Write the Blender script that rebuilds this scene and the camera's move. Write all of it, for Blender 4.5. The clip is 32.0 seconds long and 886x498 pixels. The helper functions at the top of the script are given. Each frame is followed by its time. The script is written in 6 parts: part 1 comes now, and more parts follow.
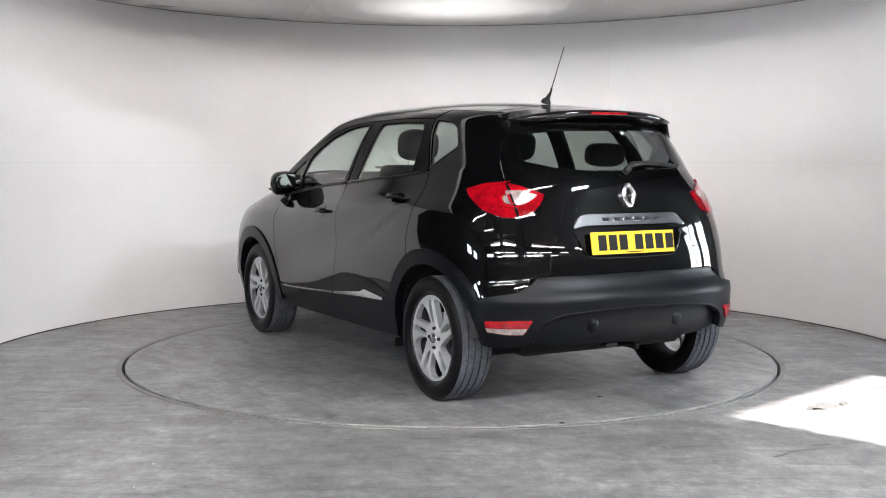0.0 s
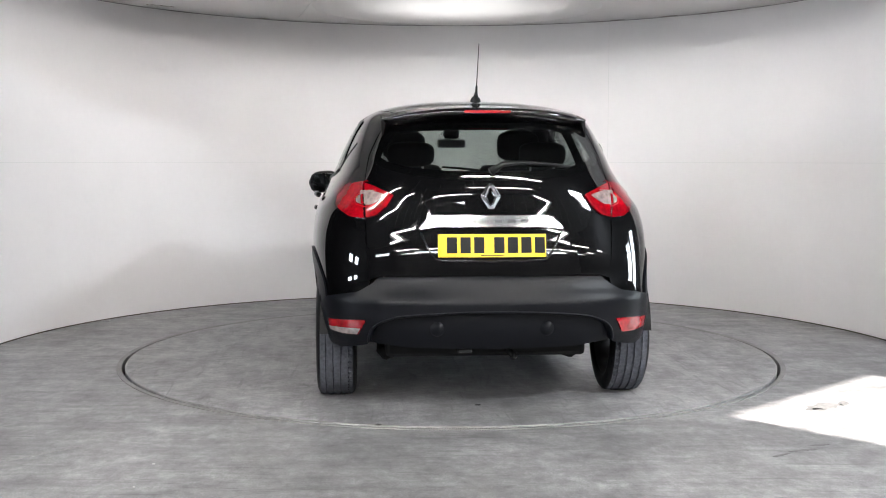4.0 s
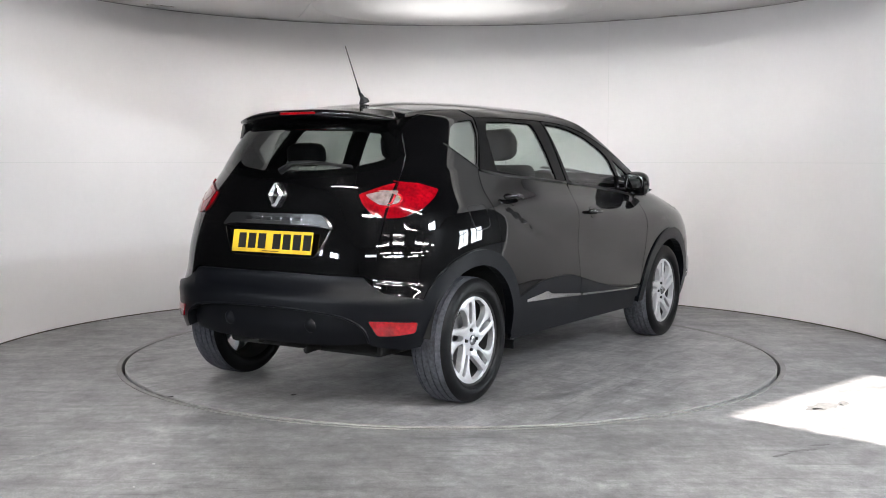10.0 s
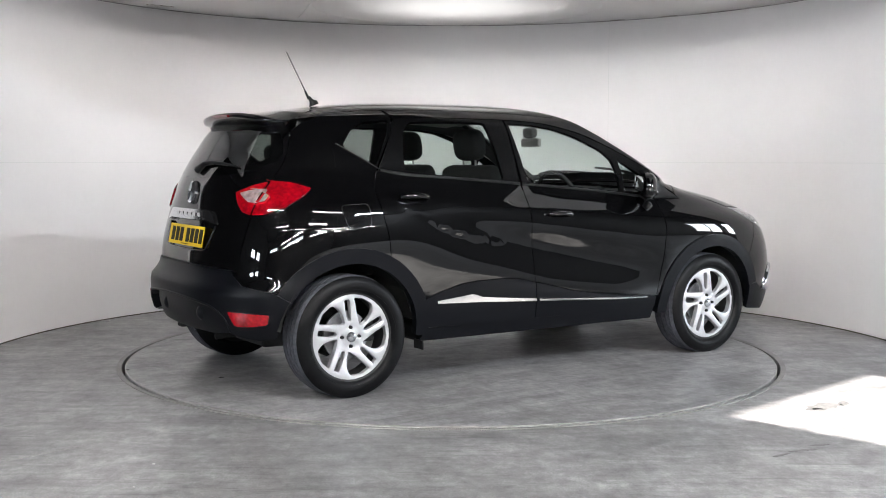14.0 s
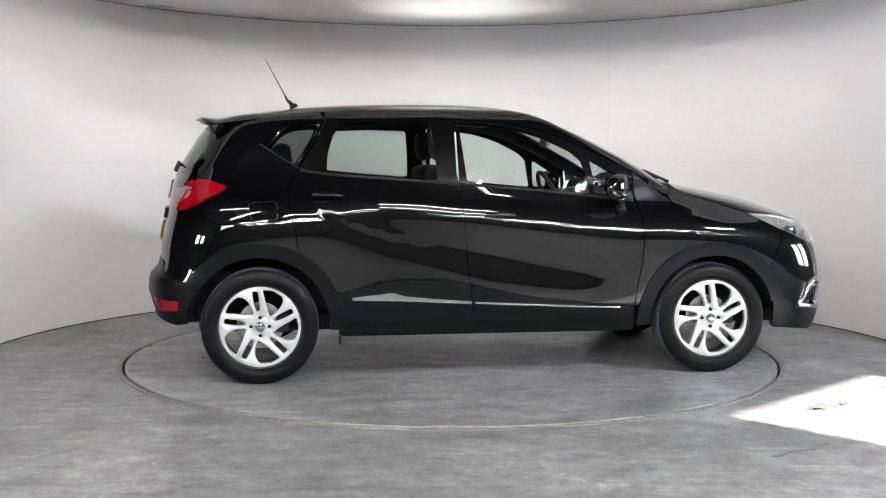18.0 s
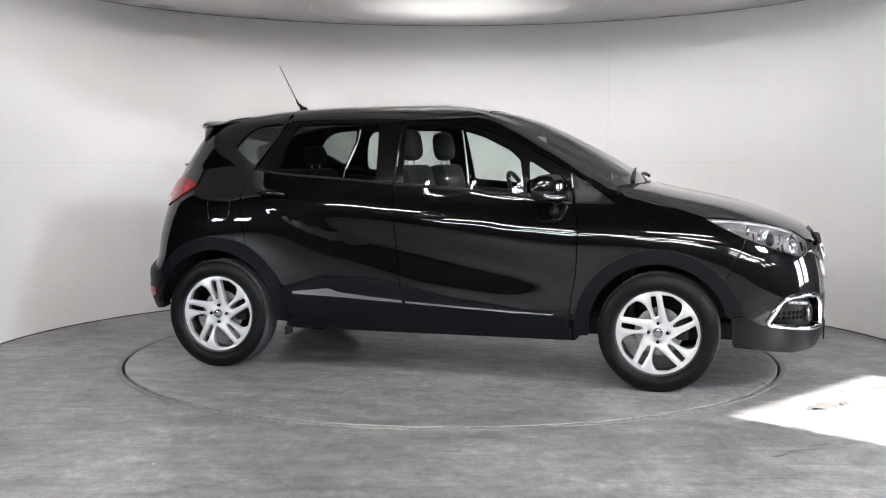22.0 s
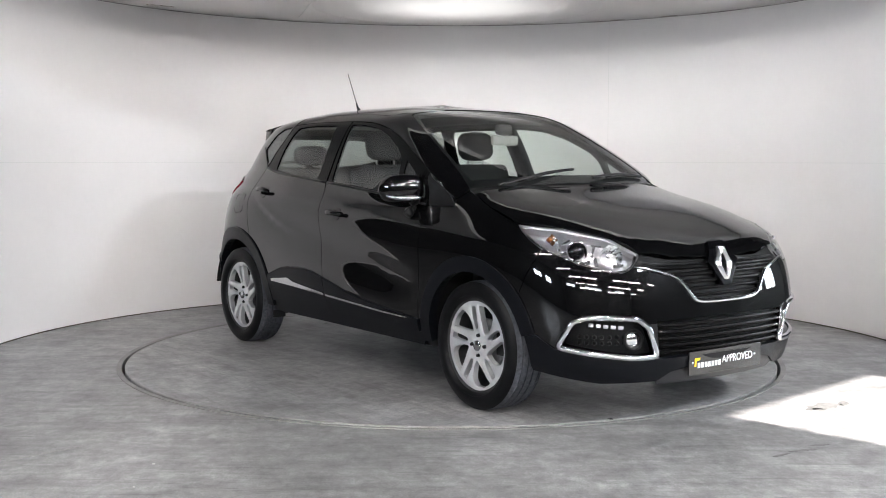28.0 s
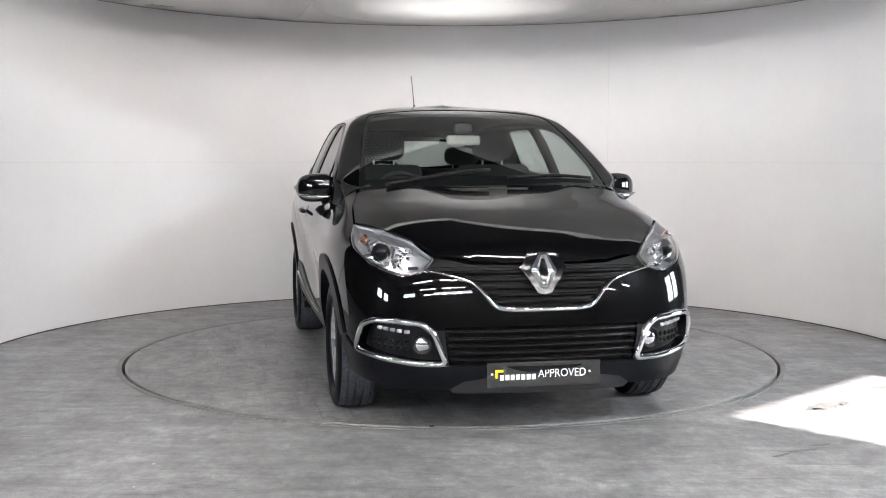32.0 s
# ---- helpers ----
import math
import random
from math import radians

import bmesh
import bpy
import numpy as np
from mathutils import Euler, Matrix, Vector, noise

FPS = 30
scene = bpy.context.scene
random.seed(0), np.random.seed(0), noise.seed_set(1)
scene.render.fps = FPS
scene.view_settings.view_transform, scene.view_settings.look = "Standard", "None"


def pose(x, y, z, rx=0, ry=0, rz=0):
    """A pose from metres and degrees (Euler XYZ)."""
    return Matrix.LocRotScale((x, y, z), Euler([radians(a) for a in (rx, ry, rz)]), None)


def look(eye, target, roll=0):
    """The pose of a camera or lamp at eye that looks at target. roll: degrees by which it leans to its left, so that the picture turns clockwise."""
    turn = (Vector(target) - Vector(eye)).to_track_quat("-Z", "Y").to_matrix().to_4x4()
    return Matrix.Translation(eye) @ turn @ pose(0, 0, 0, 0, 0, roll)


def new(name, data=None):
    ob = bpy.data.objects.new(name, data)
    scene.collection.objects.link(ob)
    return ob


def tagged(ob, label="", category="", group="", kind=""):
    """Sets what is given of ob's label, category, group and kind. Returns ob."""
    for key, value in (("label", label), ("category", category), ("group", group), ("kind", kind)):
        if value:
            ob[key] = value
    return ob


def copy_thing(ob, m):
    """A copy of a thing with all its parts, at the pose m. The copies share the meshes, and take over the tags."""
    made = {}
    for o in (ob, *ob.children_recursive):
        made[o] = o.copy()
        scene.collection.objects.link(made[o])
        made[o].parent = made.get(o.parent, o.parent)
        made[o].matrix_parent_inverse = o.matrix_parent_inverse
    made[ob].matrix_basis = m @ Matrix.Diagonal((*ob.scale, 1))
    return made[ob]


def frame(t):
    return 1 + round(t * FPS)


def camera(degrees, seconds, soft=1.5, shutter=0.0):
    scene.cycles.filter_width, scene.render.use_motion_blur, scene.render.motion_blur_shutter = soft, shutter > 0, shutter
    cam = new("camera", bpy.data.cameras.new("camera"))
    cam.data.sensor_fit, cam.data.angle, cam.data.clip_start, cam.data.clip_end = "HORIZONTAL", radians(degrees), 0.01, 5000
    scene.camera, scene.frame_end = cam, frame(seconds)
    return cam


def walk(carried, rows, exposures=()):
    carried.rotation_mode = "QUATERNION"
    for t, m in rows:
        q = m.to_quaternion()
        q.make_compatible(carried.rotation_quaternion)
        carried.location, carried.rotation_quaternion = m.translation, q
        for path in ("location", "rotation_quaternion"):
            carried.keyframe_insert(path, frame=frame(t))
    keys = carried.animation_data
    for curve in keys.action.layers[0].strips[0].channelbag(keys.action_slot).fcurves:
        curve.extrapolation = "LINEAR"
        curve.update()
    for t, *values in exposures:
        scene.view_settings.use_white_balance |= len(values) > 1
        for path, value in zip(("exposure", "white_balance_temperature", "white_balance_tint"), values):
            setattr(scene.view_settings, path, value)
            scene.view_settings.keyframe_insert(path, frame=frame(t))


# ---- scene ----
# ---- camera: stands still in front of the cove ----
LENS, EXPOSURE = 43.726, 2.88
EYE, AIM, ROLL = (0.0, -7.0966, 1.24), (-0.0489, -0.0194, 0.6746), 0.045
cam = camera(LENS, 32.0, soft=1.0)
walk(cam, [(0.0, look(EYE, AIM, ROLL)), (32.0, look(EYE, AIM, ROLL))], exposures=[(0.0, EXPOSURE), (32.0, EXPOSURE)])

# ---- daylight: one sun through the made-up roof opening, pale sky outside ----
SUN_EL = 39.8
world = bpy.data.worlds.new("daylight")
scene.world = world
world.use_nodes = True
wn = world.node_tree.nodes
sky = wn.new("ShaderNodeTexSky")
sky.sky_type, sky.sun_disc = "NISHITA", False
sky.sun_elevation, sky.sun_rotation = radians(SUN_EL), radians(135)
world.node_tree.links.new(sky.outputs[0], wn["Background"].inputs[0])
wn["Background"].inputs[1].default_value = 0.12
sun_data = bpy.data.lights.new("sun", "SUN")
sun_data.energy, sun_data.angle, sun_data.color = 5.0, radians(0.5), (1.0, 0.95, 0.88)
sun = new("sun", sun_data)
E2 = Vector((1, -1, 0)).normalized()          # towards the window wall
sun_way = -(E2 * math.cos(radians(SUN_EL)) + Vector((0, 0, math.sin(radians(SUN_EL)))))
sun.matrix_world = look((6, -6, 8), Vector((6, -6, 8)) + sun_way)
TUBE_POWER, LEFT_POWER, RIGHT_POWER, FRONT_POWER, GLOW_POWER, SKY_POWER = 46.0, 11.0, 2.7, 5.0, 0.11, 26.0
# ---- materials ----
def material(name, base=(0.5, 0.5, 0.5), rough=0.5, metal=0.0, coat=0.0, spec=0.5, trans=0.0, ior=1.45, emit=None, power=0.0,
             grain=0.0, grain_scale=40.0, bump=0.0, bump_scale=200.0, mottled=0.0, mottle_scale=3.0, rough_vary=0.0, coat_rough=0.03, coat_ior=1.5):
    """A principled material with fine grain, broad mottling and relief, all in object space metres."""
    m = bpy.data.materials.new(name)
    m.use_nodes = True
    nt = m.node_tree
    b = nt.nodes["Principled BSDF"]
    b.inputs["Base Color"].default_value = (*base, 1)
    b.inputs["Roughness"].default_value, b.inputs["Metallic"].default_value = rough, metal
    b.inputs["Coat Weight"].default_value, b.inputs["Coat Roughness"].default_value = coat, coat_rough
    b.inputs["Coat IOR"].default_value = coat_ior
    b.inputs["Specular IOR Level"].default_value = spec
    b.inputs["Transmission Weight"].default_value, b.inputs["IOR"].default_value = trans, ior
    if emit:
        b.inputs["Emission Color"].default_value, b.inputs["Emission Strength"].default_value = (*emit, 1), power
    link, add = nt.links.new, nt.nodes.new
    if grain or mottled or bump or rough_vary:
        tc = add("ShaderNodeTexCoord")
        def wave(scale, detail=5.0):
            n = add("ShaderNodeTexNoise")
            n.inputs["Scale"].default_value, n.inputs["Detail"].default_value = scale, detail
            link(tc.outputs["Object"], n.inputs["Vector"])
            return n.outputs["Fac"]
        if grain or mottled:
            value = None
            for amount, scale in ((grain, grain_scale), (mottled, mottle_scale)):
                if amount:
                    r = add("ShaderNodeMapRange")
                    r.inputs["From Min"].default_value, r.inputs["From Max"].default_value = 0.3, 0.7
                    r.inputs["To Min"].default_value, r.inputs["To Max"].default_value = 1 - amount, 1 + amount
                    link(wave(scale), r.inputs["Value"])
                    if value:
                        mul = add("ShaderNodeMath")
                        mul.operation = "MULTIPLY"
                        link(value, mul.inputs[0]), link(r.outputs[0], mul.inputs[1])
                        value = mul.outputs[0]
                    else:
                        value = r.outputs[0]
            mix = add("ShaderNodeVectorMath")
            mix.operation = "SCALE"
            mix.inputs[0].default_value = base
            link(value, mix.inputs["Scale"]), link(mix.outputs[0], b.inputs["Base Color"])
        if rough_vary:
            r = add("ShaderNodeMapRange")
            r.inputs["To Min"].default_value, r.inputs["To Max"].default_value = max(rough - rough_vary, 0.01), rough + rough_vary
            link(wave(mottle_scale * 2.3), r.inputs["Value"]), link(r.outputs[0], b.inputs["Roughness"])
        if bump:
            n = add("ShaderNodeBump")
            n.inputs["Strength"].default_value, n.inputs["Distance"].default_value = min(bump, 1.0), 0.001
            link(wave(bump_scale, 3.0), n.inputs["Height"]), link(n.outputs[0], b.inputs["Normal"])
    return m


def glow(name, colour, power):
    m = bpy.data.materials.new(name)
    m.use_nodes = True
    nt = m.node_tree
    nt.nodes.remove(nt.nodes["Principled BSDF"])
    e = nt.nodes.new("ShaderNodeEmission")
    e.inputs[0].default_value, e.inputs[1].default_value = (*colour, 1), power
    nt.links.new(e.outputs[0], nt.nodes["Material Output"].inputs[0])
    return m


PAINT = material("black_metallic_paint", (0.0009, 0.0009, 0.0011), 0.36, 0.0, coat=1.0, spec=0.025, coat_rough=0.03, coat_ior=1.55, grain=0.25, grain_scale=900)
CLAD = material("grained_grey_plastic", (0.0024, 0.0028, 0.0042), 0.34, spec=0.20, bump=0.25, bump_scale=900, grain=0.1, grain_scale=300)
GLOSS_BLACK = material("gloss_black_plastic", (0.002, 0.002, 0.0025), 0.12, grain=0.2, grain_scale=60)
FRAME_BLACK = material("black_window_surround", (0.002, 0.002, 0.0022), 0.25, spec=0.15, grain=0.1, grain_scale=90)
SATIN_BLACK = material("satin_black_plastic", (0.004, 0.004, 0.0045), 0.4, spec=0.3, grain=0.2, grain_scale=90, bump=0.1)
RUBBER = material("tyre_rubber", (0.0025, 0.0025, 0.003), 0.42, spec=0.16, grain=0.25, grain_scale=30, mottled=0.25, mottle_scale=9, bump=0.2, bump_scale=400)
ALLOY = material("silver_alloy", (0.44, 0.445, 0.46), 0.34, 0.4, grain=0.05, grain_scale=400, coat=0.4)
# paler than the sidewalls: dust, and the light it catches put into the colour
TREAD = material("dusty_lit_tread", (0.060, 0.063, 0.074), 0.7, spec=0.2, grain=0.3, grain_scale=60, mottled=0.25, mottle_scale=9)
SOFT_CHROME = material("soft_chrome", (0.74, 0.75, 0.77), 0.13, 1.0, rough_vary=0.05)
CHROME = material("chrome", (0.60, 0.61, 0.63), 0.07, 1.0, rough_vary=0.03)
SATIN_CHROME = material("satin_chrome", (0.45, 0.46, 0.48), 0.2, 1.0, rough_vary=0.04)
CABIN = material("charcoal_cabin_plastic", (0.007, 0.007, 0.0075), 0.7, bump=0.2, bump_scale=300, grain=0.15)
CLOTH = material("charcoal_seat_cloth", (0.004, 0.004, 0.0045), 0.9, bump=0.5, bump_scale=700, grain=0.25, grain_scale=300)
STEEL = material("grey_steel", (0.25, 0.25, 0.26), 0.45, 0.8, grain=0.2, grain_scale=40)
# inner barrel, far darker than the alloy of the spokes
INNER_RIM = material("dark_inner_rim", (0.03, 0.03, 0.031), 0.6, 0.3, mottled=0.3, mottle_scale=10)
UNDER = material("dirty_underbody", (0.006, 0.006, 0.006), 0.85, mottled=0.4, mottle_scale=8)
from mathutils.geometry import delaunay_2d_cdt


# ---- small mesh helpers ----
def mesh_of(name, verts, faces, mat, smooth=False):
    me = bpy.data.meshes.new(name)
    me.from_pydata([tuple(v) for v in verts], [], [tuple(f) for f in faces])
    me.materials.append(mat)
    if smooth:
        me.shade_smooth()
    return me


def place(name, verts, faces, mat, smooth=False, parent=None, label=""):
    ob = new(name, mesh_of(name, verts, faces, mat, smooth))
    ob.parent = parent
    return tagged(ob, label)


def part(name, bm, mat, parent=None, label="", smooth=False):
    me = bpy.data.meshes.new(name)
    bm.to_mesh(me)
    bm.free()
    me.materials.append(mat)
    if smooth:
        me.shade_smooth()
    ob = new(name, me)
    ob.parent = parent
    return tagged(ob, label)


def box_bm(size, at=(0, 0, 0), bevel=0.0, bm=None, turn=None, segments=2):
    bm = bm or bmesh.new()
    m = Matrix.Translation(at) @ (turn or Matrix()) @ Matrix.Diagonal((*size, 1))
    made = bmesh.ops.create_cube(bm, size=1, matrix=m)["verts"]
    if bevel:
        edges = list({e for v in made for e in v.link_edges})
        bmesh.ops.bevel(bm, geom=edges, offset=bevel, segments=segments, affect="EDGES", profile=0.5)
    return bm


def tube(points, radius, sides=8, closed=False):
    """Vertices and faces of a round bar along points."""
    pts = [Vector(p) for p in points]
    n, verts, faces = len(pts), [], []
    for i, p in enumerate(pts):
        a = pts[(i - 1) % n] if closed or i else p
        b = pts[(i + 1) % n] if closed or i < n - 1 else p
        d = (b - a).normalized()
        side = d.cross(Vector((0.13, 0.29, 0.95))).normalized()
        up = side.cross(d)
        r = radius[i] if isinstance(radius, (list, tuple)) else radius
        for k in range(sides):
            t = 2 * math.pi * k / sides
            verts.append(p + side * (r * math.cos(t)) + up * (r * math.sin(t)))
    for i in range(n if closed else n - 1):
        for k in range(sides):
            j, k2 = (i + 1) % n, (k + 1) % sides
            faces.append((i * sides + k, i * sides + k2, j * sides + k2, j * sides + k))
    if not closed:
        faces += [tuple(range(sides))[::-1], tuple((n - 1) * sides + k for k in range(sides))]
    return verts, faces


# ---- the cove: concrete floor, turntable, curved white wall, ceiling ----
R_TABLE, R_RING, R_WALL, CEIL = 2.032, 2.078, 3.057, 2.465
WALL_FROM, WALL_TO = 3.0, 178.0          # degrees round the axis; open towards the hall


def concrete(name, seed, rim_radius=0.0):
    base = (0.185, 0.182, 0.184)
    m = material(name, base, 0.5)
    nt = m.node_tree
    b, link, add = nt.nodes["Principled BSDF"], nt.links.new, nt.nodes.new
    tc = add("ShaderNodeTexCoord")
    def noisy(scale, detail, stretch=(1, 1, 1), distort=0.0, turn=0.0, harsh=0.62):
        mp = add("ShaderNodeMapping")
        mp.inputs["Location"].default_value = (seed + turn * 3, seed * 2 + scale * 0.37, 0)
        mp.inputs["Rotation"].default_value = (0, 0, turn)
        mp.inputs["Scale"].default_value = stretch
        n = add("ShaderNodeTexNoise")
        n.inputs["Scale"].default_value, n.inputs["Detail"].default_value = scale, detail
        n.inputs["Distortion"].default_value, n.inputs["Roughness"].default_value = distort, harsh
        link(tc.outputs["Object"], mp.inputs[0]), link(mp.outputs[0], n.inputs["Vector"])
        return n.outputs["Fac"]
    def ramp(fac, lo, hi, a, c):
        r = add("ShaderNodeMapRange")
        for key, v in (("From Min", lo), ("From Max", hi), ("To Min", a), ("To Max", c)):
            r.inputs[key].default_value = v
        link(fac, r.inputs["Value"])
        return r.outputs[0]
    factors = [ramp(noisy(0.9, 4), 0.36, 0.64, 0.80, 1.18),                               # broad tone
               ramp(noisy(6.5, 10, harsh=0.72), 0.30, 0.70, 0.54, 1.43),      # cloudy trowelling
               ramp(noisy(6.0, 9, (0.35, 1.3, 1), 0.0, 0.30, 0.68), 0.30, 0.70, 0.72, 1.28),  # smears one way
               ramp(noisy(5.0, 9, (0.4, 1.2, 1), 0.0, 1.15, 0.68), 0.30, 0.70, 0.76, 1.24),  # and the other
               ramp(noisy(26, 8, (0.9, 0.5, 1), 0.0, 0.8, 0.74), 0.3, 0.7, 0.64, 1.34),    # fine brushing
               ramp(noisy(130, 4, harsh=0.7), 0.3, 0.7, 0.70, 1.32),
               ramp(noisy(9, 6, (0.22, 2.4, 1), 1.2, 0.55, 0.6), 0.60, 0.68, 1.0, 0.62),          # dark trowel strokes
               ramp(noisy(8, 6, (0.22, 2.4, 1), 1.2, 2.0, 0.6), 0.60, 0.68, 1.0, 0.66),
               ramp(noisy(14, 5, (0.15, 3.0, 1), 0.8, 1.35, 0.6), 0.62, 0.69, 1.0, 1.28),         # pale scuffs
               ramp(noisy(2.2, 6, harsh=0.66), 0.56, 0.72, 1.0, 0.72)]                            # darker worn patches
    if rim_radius:                                                               # dust along the rim
        ln = add("ShaderNodeVectorMath")
        ln.operation = "LENGTH"
        link(tc.outputs["Object"], ln.inputs[0])
        factors.append(ramp(ln.outputs["Value"], rim_radius - 0.16, rim_radius - 0.03, 1.0, 1.16))
    value = factors[0]
    for f in factors[1:]:
        mul = add("ShaderNodeMath")
        mul.operation = "MULTIPLY"
        link(value, mul.inputs[0]), link(f, mul.inputs[1])
        value = mul.outputs[0]
    mix = add("ShaderNodeVectorMath")
    mix.operation = "SCALE"
    mix.inputs[0].default_value = base
    link(value, mix.inputs["Scale"]), link(mix.outputs[0], b.inputs["Base Color"])
    link(ramp(noisy(2.5, 2), 0.3, 0.7, 0.30, 0.42), b.inputs["Roughness"])
    return m


FLOOR_MAT, TABLE_MAT = concrete("worn_concrete", 0.0), concrete("worn_concrete_disc", 7.3, R_TABLE)
WHITE = material("white_painted_board", (0.80, 0.778, 0.782), 0.6, grain=0.008, grain_scale=25, mottled=0.02, mottle_scale=1.3, bump=0.06, bump_scale=90)
CEIL_MAT = material("white_ceiling_board", (0.70, 0.685, 0.675), 0.7, mottled=0.04, mottle_scale=1.5, bump=0.05)
RING_MAT = material("worn_steel_ring", (0.20, 0.196, 0.19), 0.5, 0.2, mottled=0.25, mottle_scale=6, grain=0.1, grain_scale=80)


def ring_verts(r, z, n=160):
    return [(r * math.cos(2 * math.pi * k / n), r * math.sin(2 * math.pi * k / n), z) for k in range(n)]


N = 160
# floor sheet with a round pit for the turntable
big = 16.0
fv = ring_verts(R_RING, 0.0, N)
sq = []
for k in range(N):
    a = 2 * math.pi * k / N
    s = big / max(abs(math.cos(a)), abs(math.sin(a)))
    sq.append((s * math.cos(a), s * math.sin(a), 0.0))
fv += sq + ring_verts(R_RING, -0.12, N)
ff = [(k, (k + 1) % N, N + (k + 1) % N, N + k)[::-1] for k in range(N)] + [(k, (k + 1) % N, 2 * N + (k + 1) % N, 2 * N + k) for k in range(N)]
ff.append(tuple(range(2 * N, 3 * N)))
floor = tagged(place("floor", fv, ff, FLOOR_MAT), "scuffed grey concrete floor with faint scrapes", "floor", kind="structure")

# steel rim of the pit
rv = ring_verts(R_TABLE + 0.020, -0.1, N) + ring_verts(R_TABLE + 0.020, 0.0015, N) + ring_verts(R_RING + 0.004, 0.0035, N) + ring_verts(R_RING + 0.004, -0.1, N)
rf = [(j * N + k, j * N + (k + 1) % N, (j + 1) * N + (k + 1) % N, (j + 1) * N + k) for j in range(3) for k in range(N)]
tagged(place("trim", rv, rf, RING_MAT), "worn steel rim round the turntable pit", "trim", kind="structure")

# turntable disc
tv = ring_verts(R_TABLE, 0.002, N) + ring_verts(R_TABLE - 0.004, 0.004, N) + ring_verts(R_TABLE, -0.05, N)
tf = [tuple(range(N, 2 * N))] + [(k, (k + 1) % N, N + (k + 1) % N, N + k) for k in range(N)] + [(2 * N + k, 2 * N + (k + 1) % N, (k + 1) % N, k) for k in range(N)] + [tuple(range(2 * N, 3 * N))[::-1]]
turntable = tagged(new("turntable"), "round concrete turntable disc set flush in the floor", "turntable")
place("disc", tv, tf, TABLE_MAT, parent=turntable)
BOLT_BLACK = material("black_bolt_cap", (0.006, 0.006, 0.006), 0.7)
EDGE_STEEL = material("scuffed_edge_steel", (0.25, 0.246, 0.24), 0.45, 0.3, mottled=0.3, mottle_scale=5, grain=0.15, grain_scale=60)
ev = ring_verts(R_TABLE - 0.012, 0.0045, N) + ring_verts(R_TABLE - 0.002, 0.0055, N) + ring_verts(R_TABLE + 0.001, 0.001, N)
place("edge_band", ev, [(j * N + k, j * N + (k + 1) % N, (j + 1) * N + (k + 1) % N, (j + 1) * N + k) for j in range(2) for k in range(N)], EDGE_STEEL, True, turntable, "thin steel band round the disc")
for x, y in ((-1.958, 0.503), (-1.572, -0.009), (1.958, -0.503)):
    v, f = [], []
    for zz, rr in ((0.0042, 0.016), (0.0052, 0.014)):
        v += [(x + rr * math.cos(a), y + rr * math.sin(a), zz) for a in np.linspace(0, 2 * math.pi, 14, endpoint=False)]
    f = [(k, (k + 1) % 14, 14 + (k + 1) % 14, 14 + k) for k in range(14)] + [tuple(range(14, 28))]
    place("bolt_cap", v, f, BOLT_BLACK, False, turntable, "small black bolt cap")

# marks and crumbs on the floor
def flat_mark(name, x, y, rx, ry, turn, mat, label, z=0.004, seed=1, thick=0.0015):
    """A thin irregular patch lying on the floor."""
    rnd, n, v = random.Random(seed), 18, []
    wob = [0.75 + 0.5 * rnd.random() for _ in range(n)]
    c, s = math.cos(radians(turn)), math.sin(radians(turn))
    for zz in (z, z + thick):
        for k in range(n):
            a = 2 * math.pi * k / n
            px, py = rx * wob[k] * math.cos(a), ry * wob[k] * math.sin(a)
            v.append((x + px * c - py * s, y + px * s + py * c, zz))
    f = [tuple(range(n, 2 * n))] + [(k, (k + 1) % n, n + (k + 1) % n, n + k) for k in range(n)]
    return place(name, v, f, mat, label=label)


MARK = material("grey_floor_stain", (0.10, 0.098, 0.098), 0.6, grain=0.3, grain_scale=60, mottled=0.3, mottle_scale=9)
SMEAR = material("faint_rubber_smear", (0.135, 0.131, 0.131), 0.5, grain=0.3, grain_scale=60)
CHIP = material("white_chip", (0.6, 0.6, 0.58), 0.7, grain=0.1)
SCRAPE = material("pale_scrape", (0.27, 0.265, 0.26), 0.6, grain=0.3, grain_scale=80)
for x, y, rx, ry, turn, sd in ((1.90, -1.56, 0.11, 0.055, 35, 3), (1.83, -1.64, 0.05, 0.03, 10, 4), (2.02, -1.50, 0.05, 0.025, 60, 5)):
    tagged(flat_mark("stain", x, y, rx, ry, turn, MARK, "", 0.0, sd, 0.002), "dull grey stain on the sunlit concrete floor", "stain", "floor marks")
for x, y, r in ((-2.655, 1.385, 0.014), (-1.215, -2.668, 0.005), (-1.204, -2.989, 0.003)):
    tagged(flat_mark("paint_chip", x, y, r, r * 0.6, 20, CHIP, "", 0.0, int(r * 1000), 0.004), "tiny white paint chip on the concrete floor", "chip", "floor crumbs")
tagged(flat_mark("scrape_mark", -1.725, -2.512, 0.185, 0.004, 44, SCRAPE, "", 0.0, 9, 0.0015), "thin pale scrape line on the concrete floor", "scrape", "floor marks")
for x, y, rx, ry, turn, sd in ((1.52, -2.42, 0.07, 0.012, 20, 11), (1.40, -2.50, 0.05, 0.010, 35, 12), (1.62, -2.33, 0.05, 0.010, 10, 13)):
    tagged(flat_mark("smear_mark", x, y, rx, ry, turn, SMEAR, "", 0.0, sd, 0.0012), "dark rubber smear on the concrete floor", "smear", "floor marks")
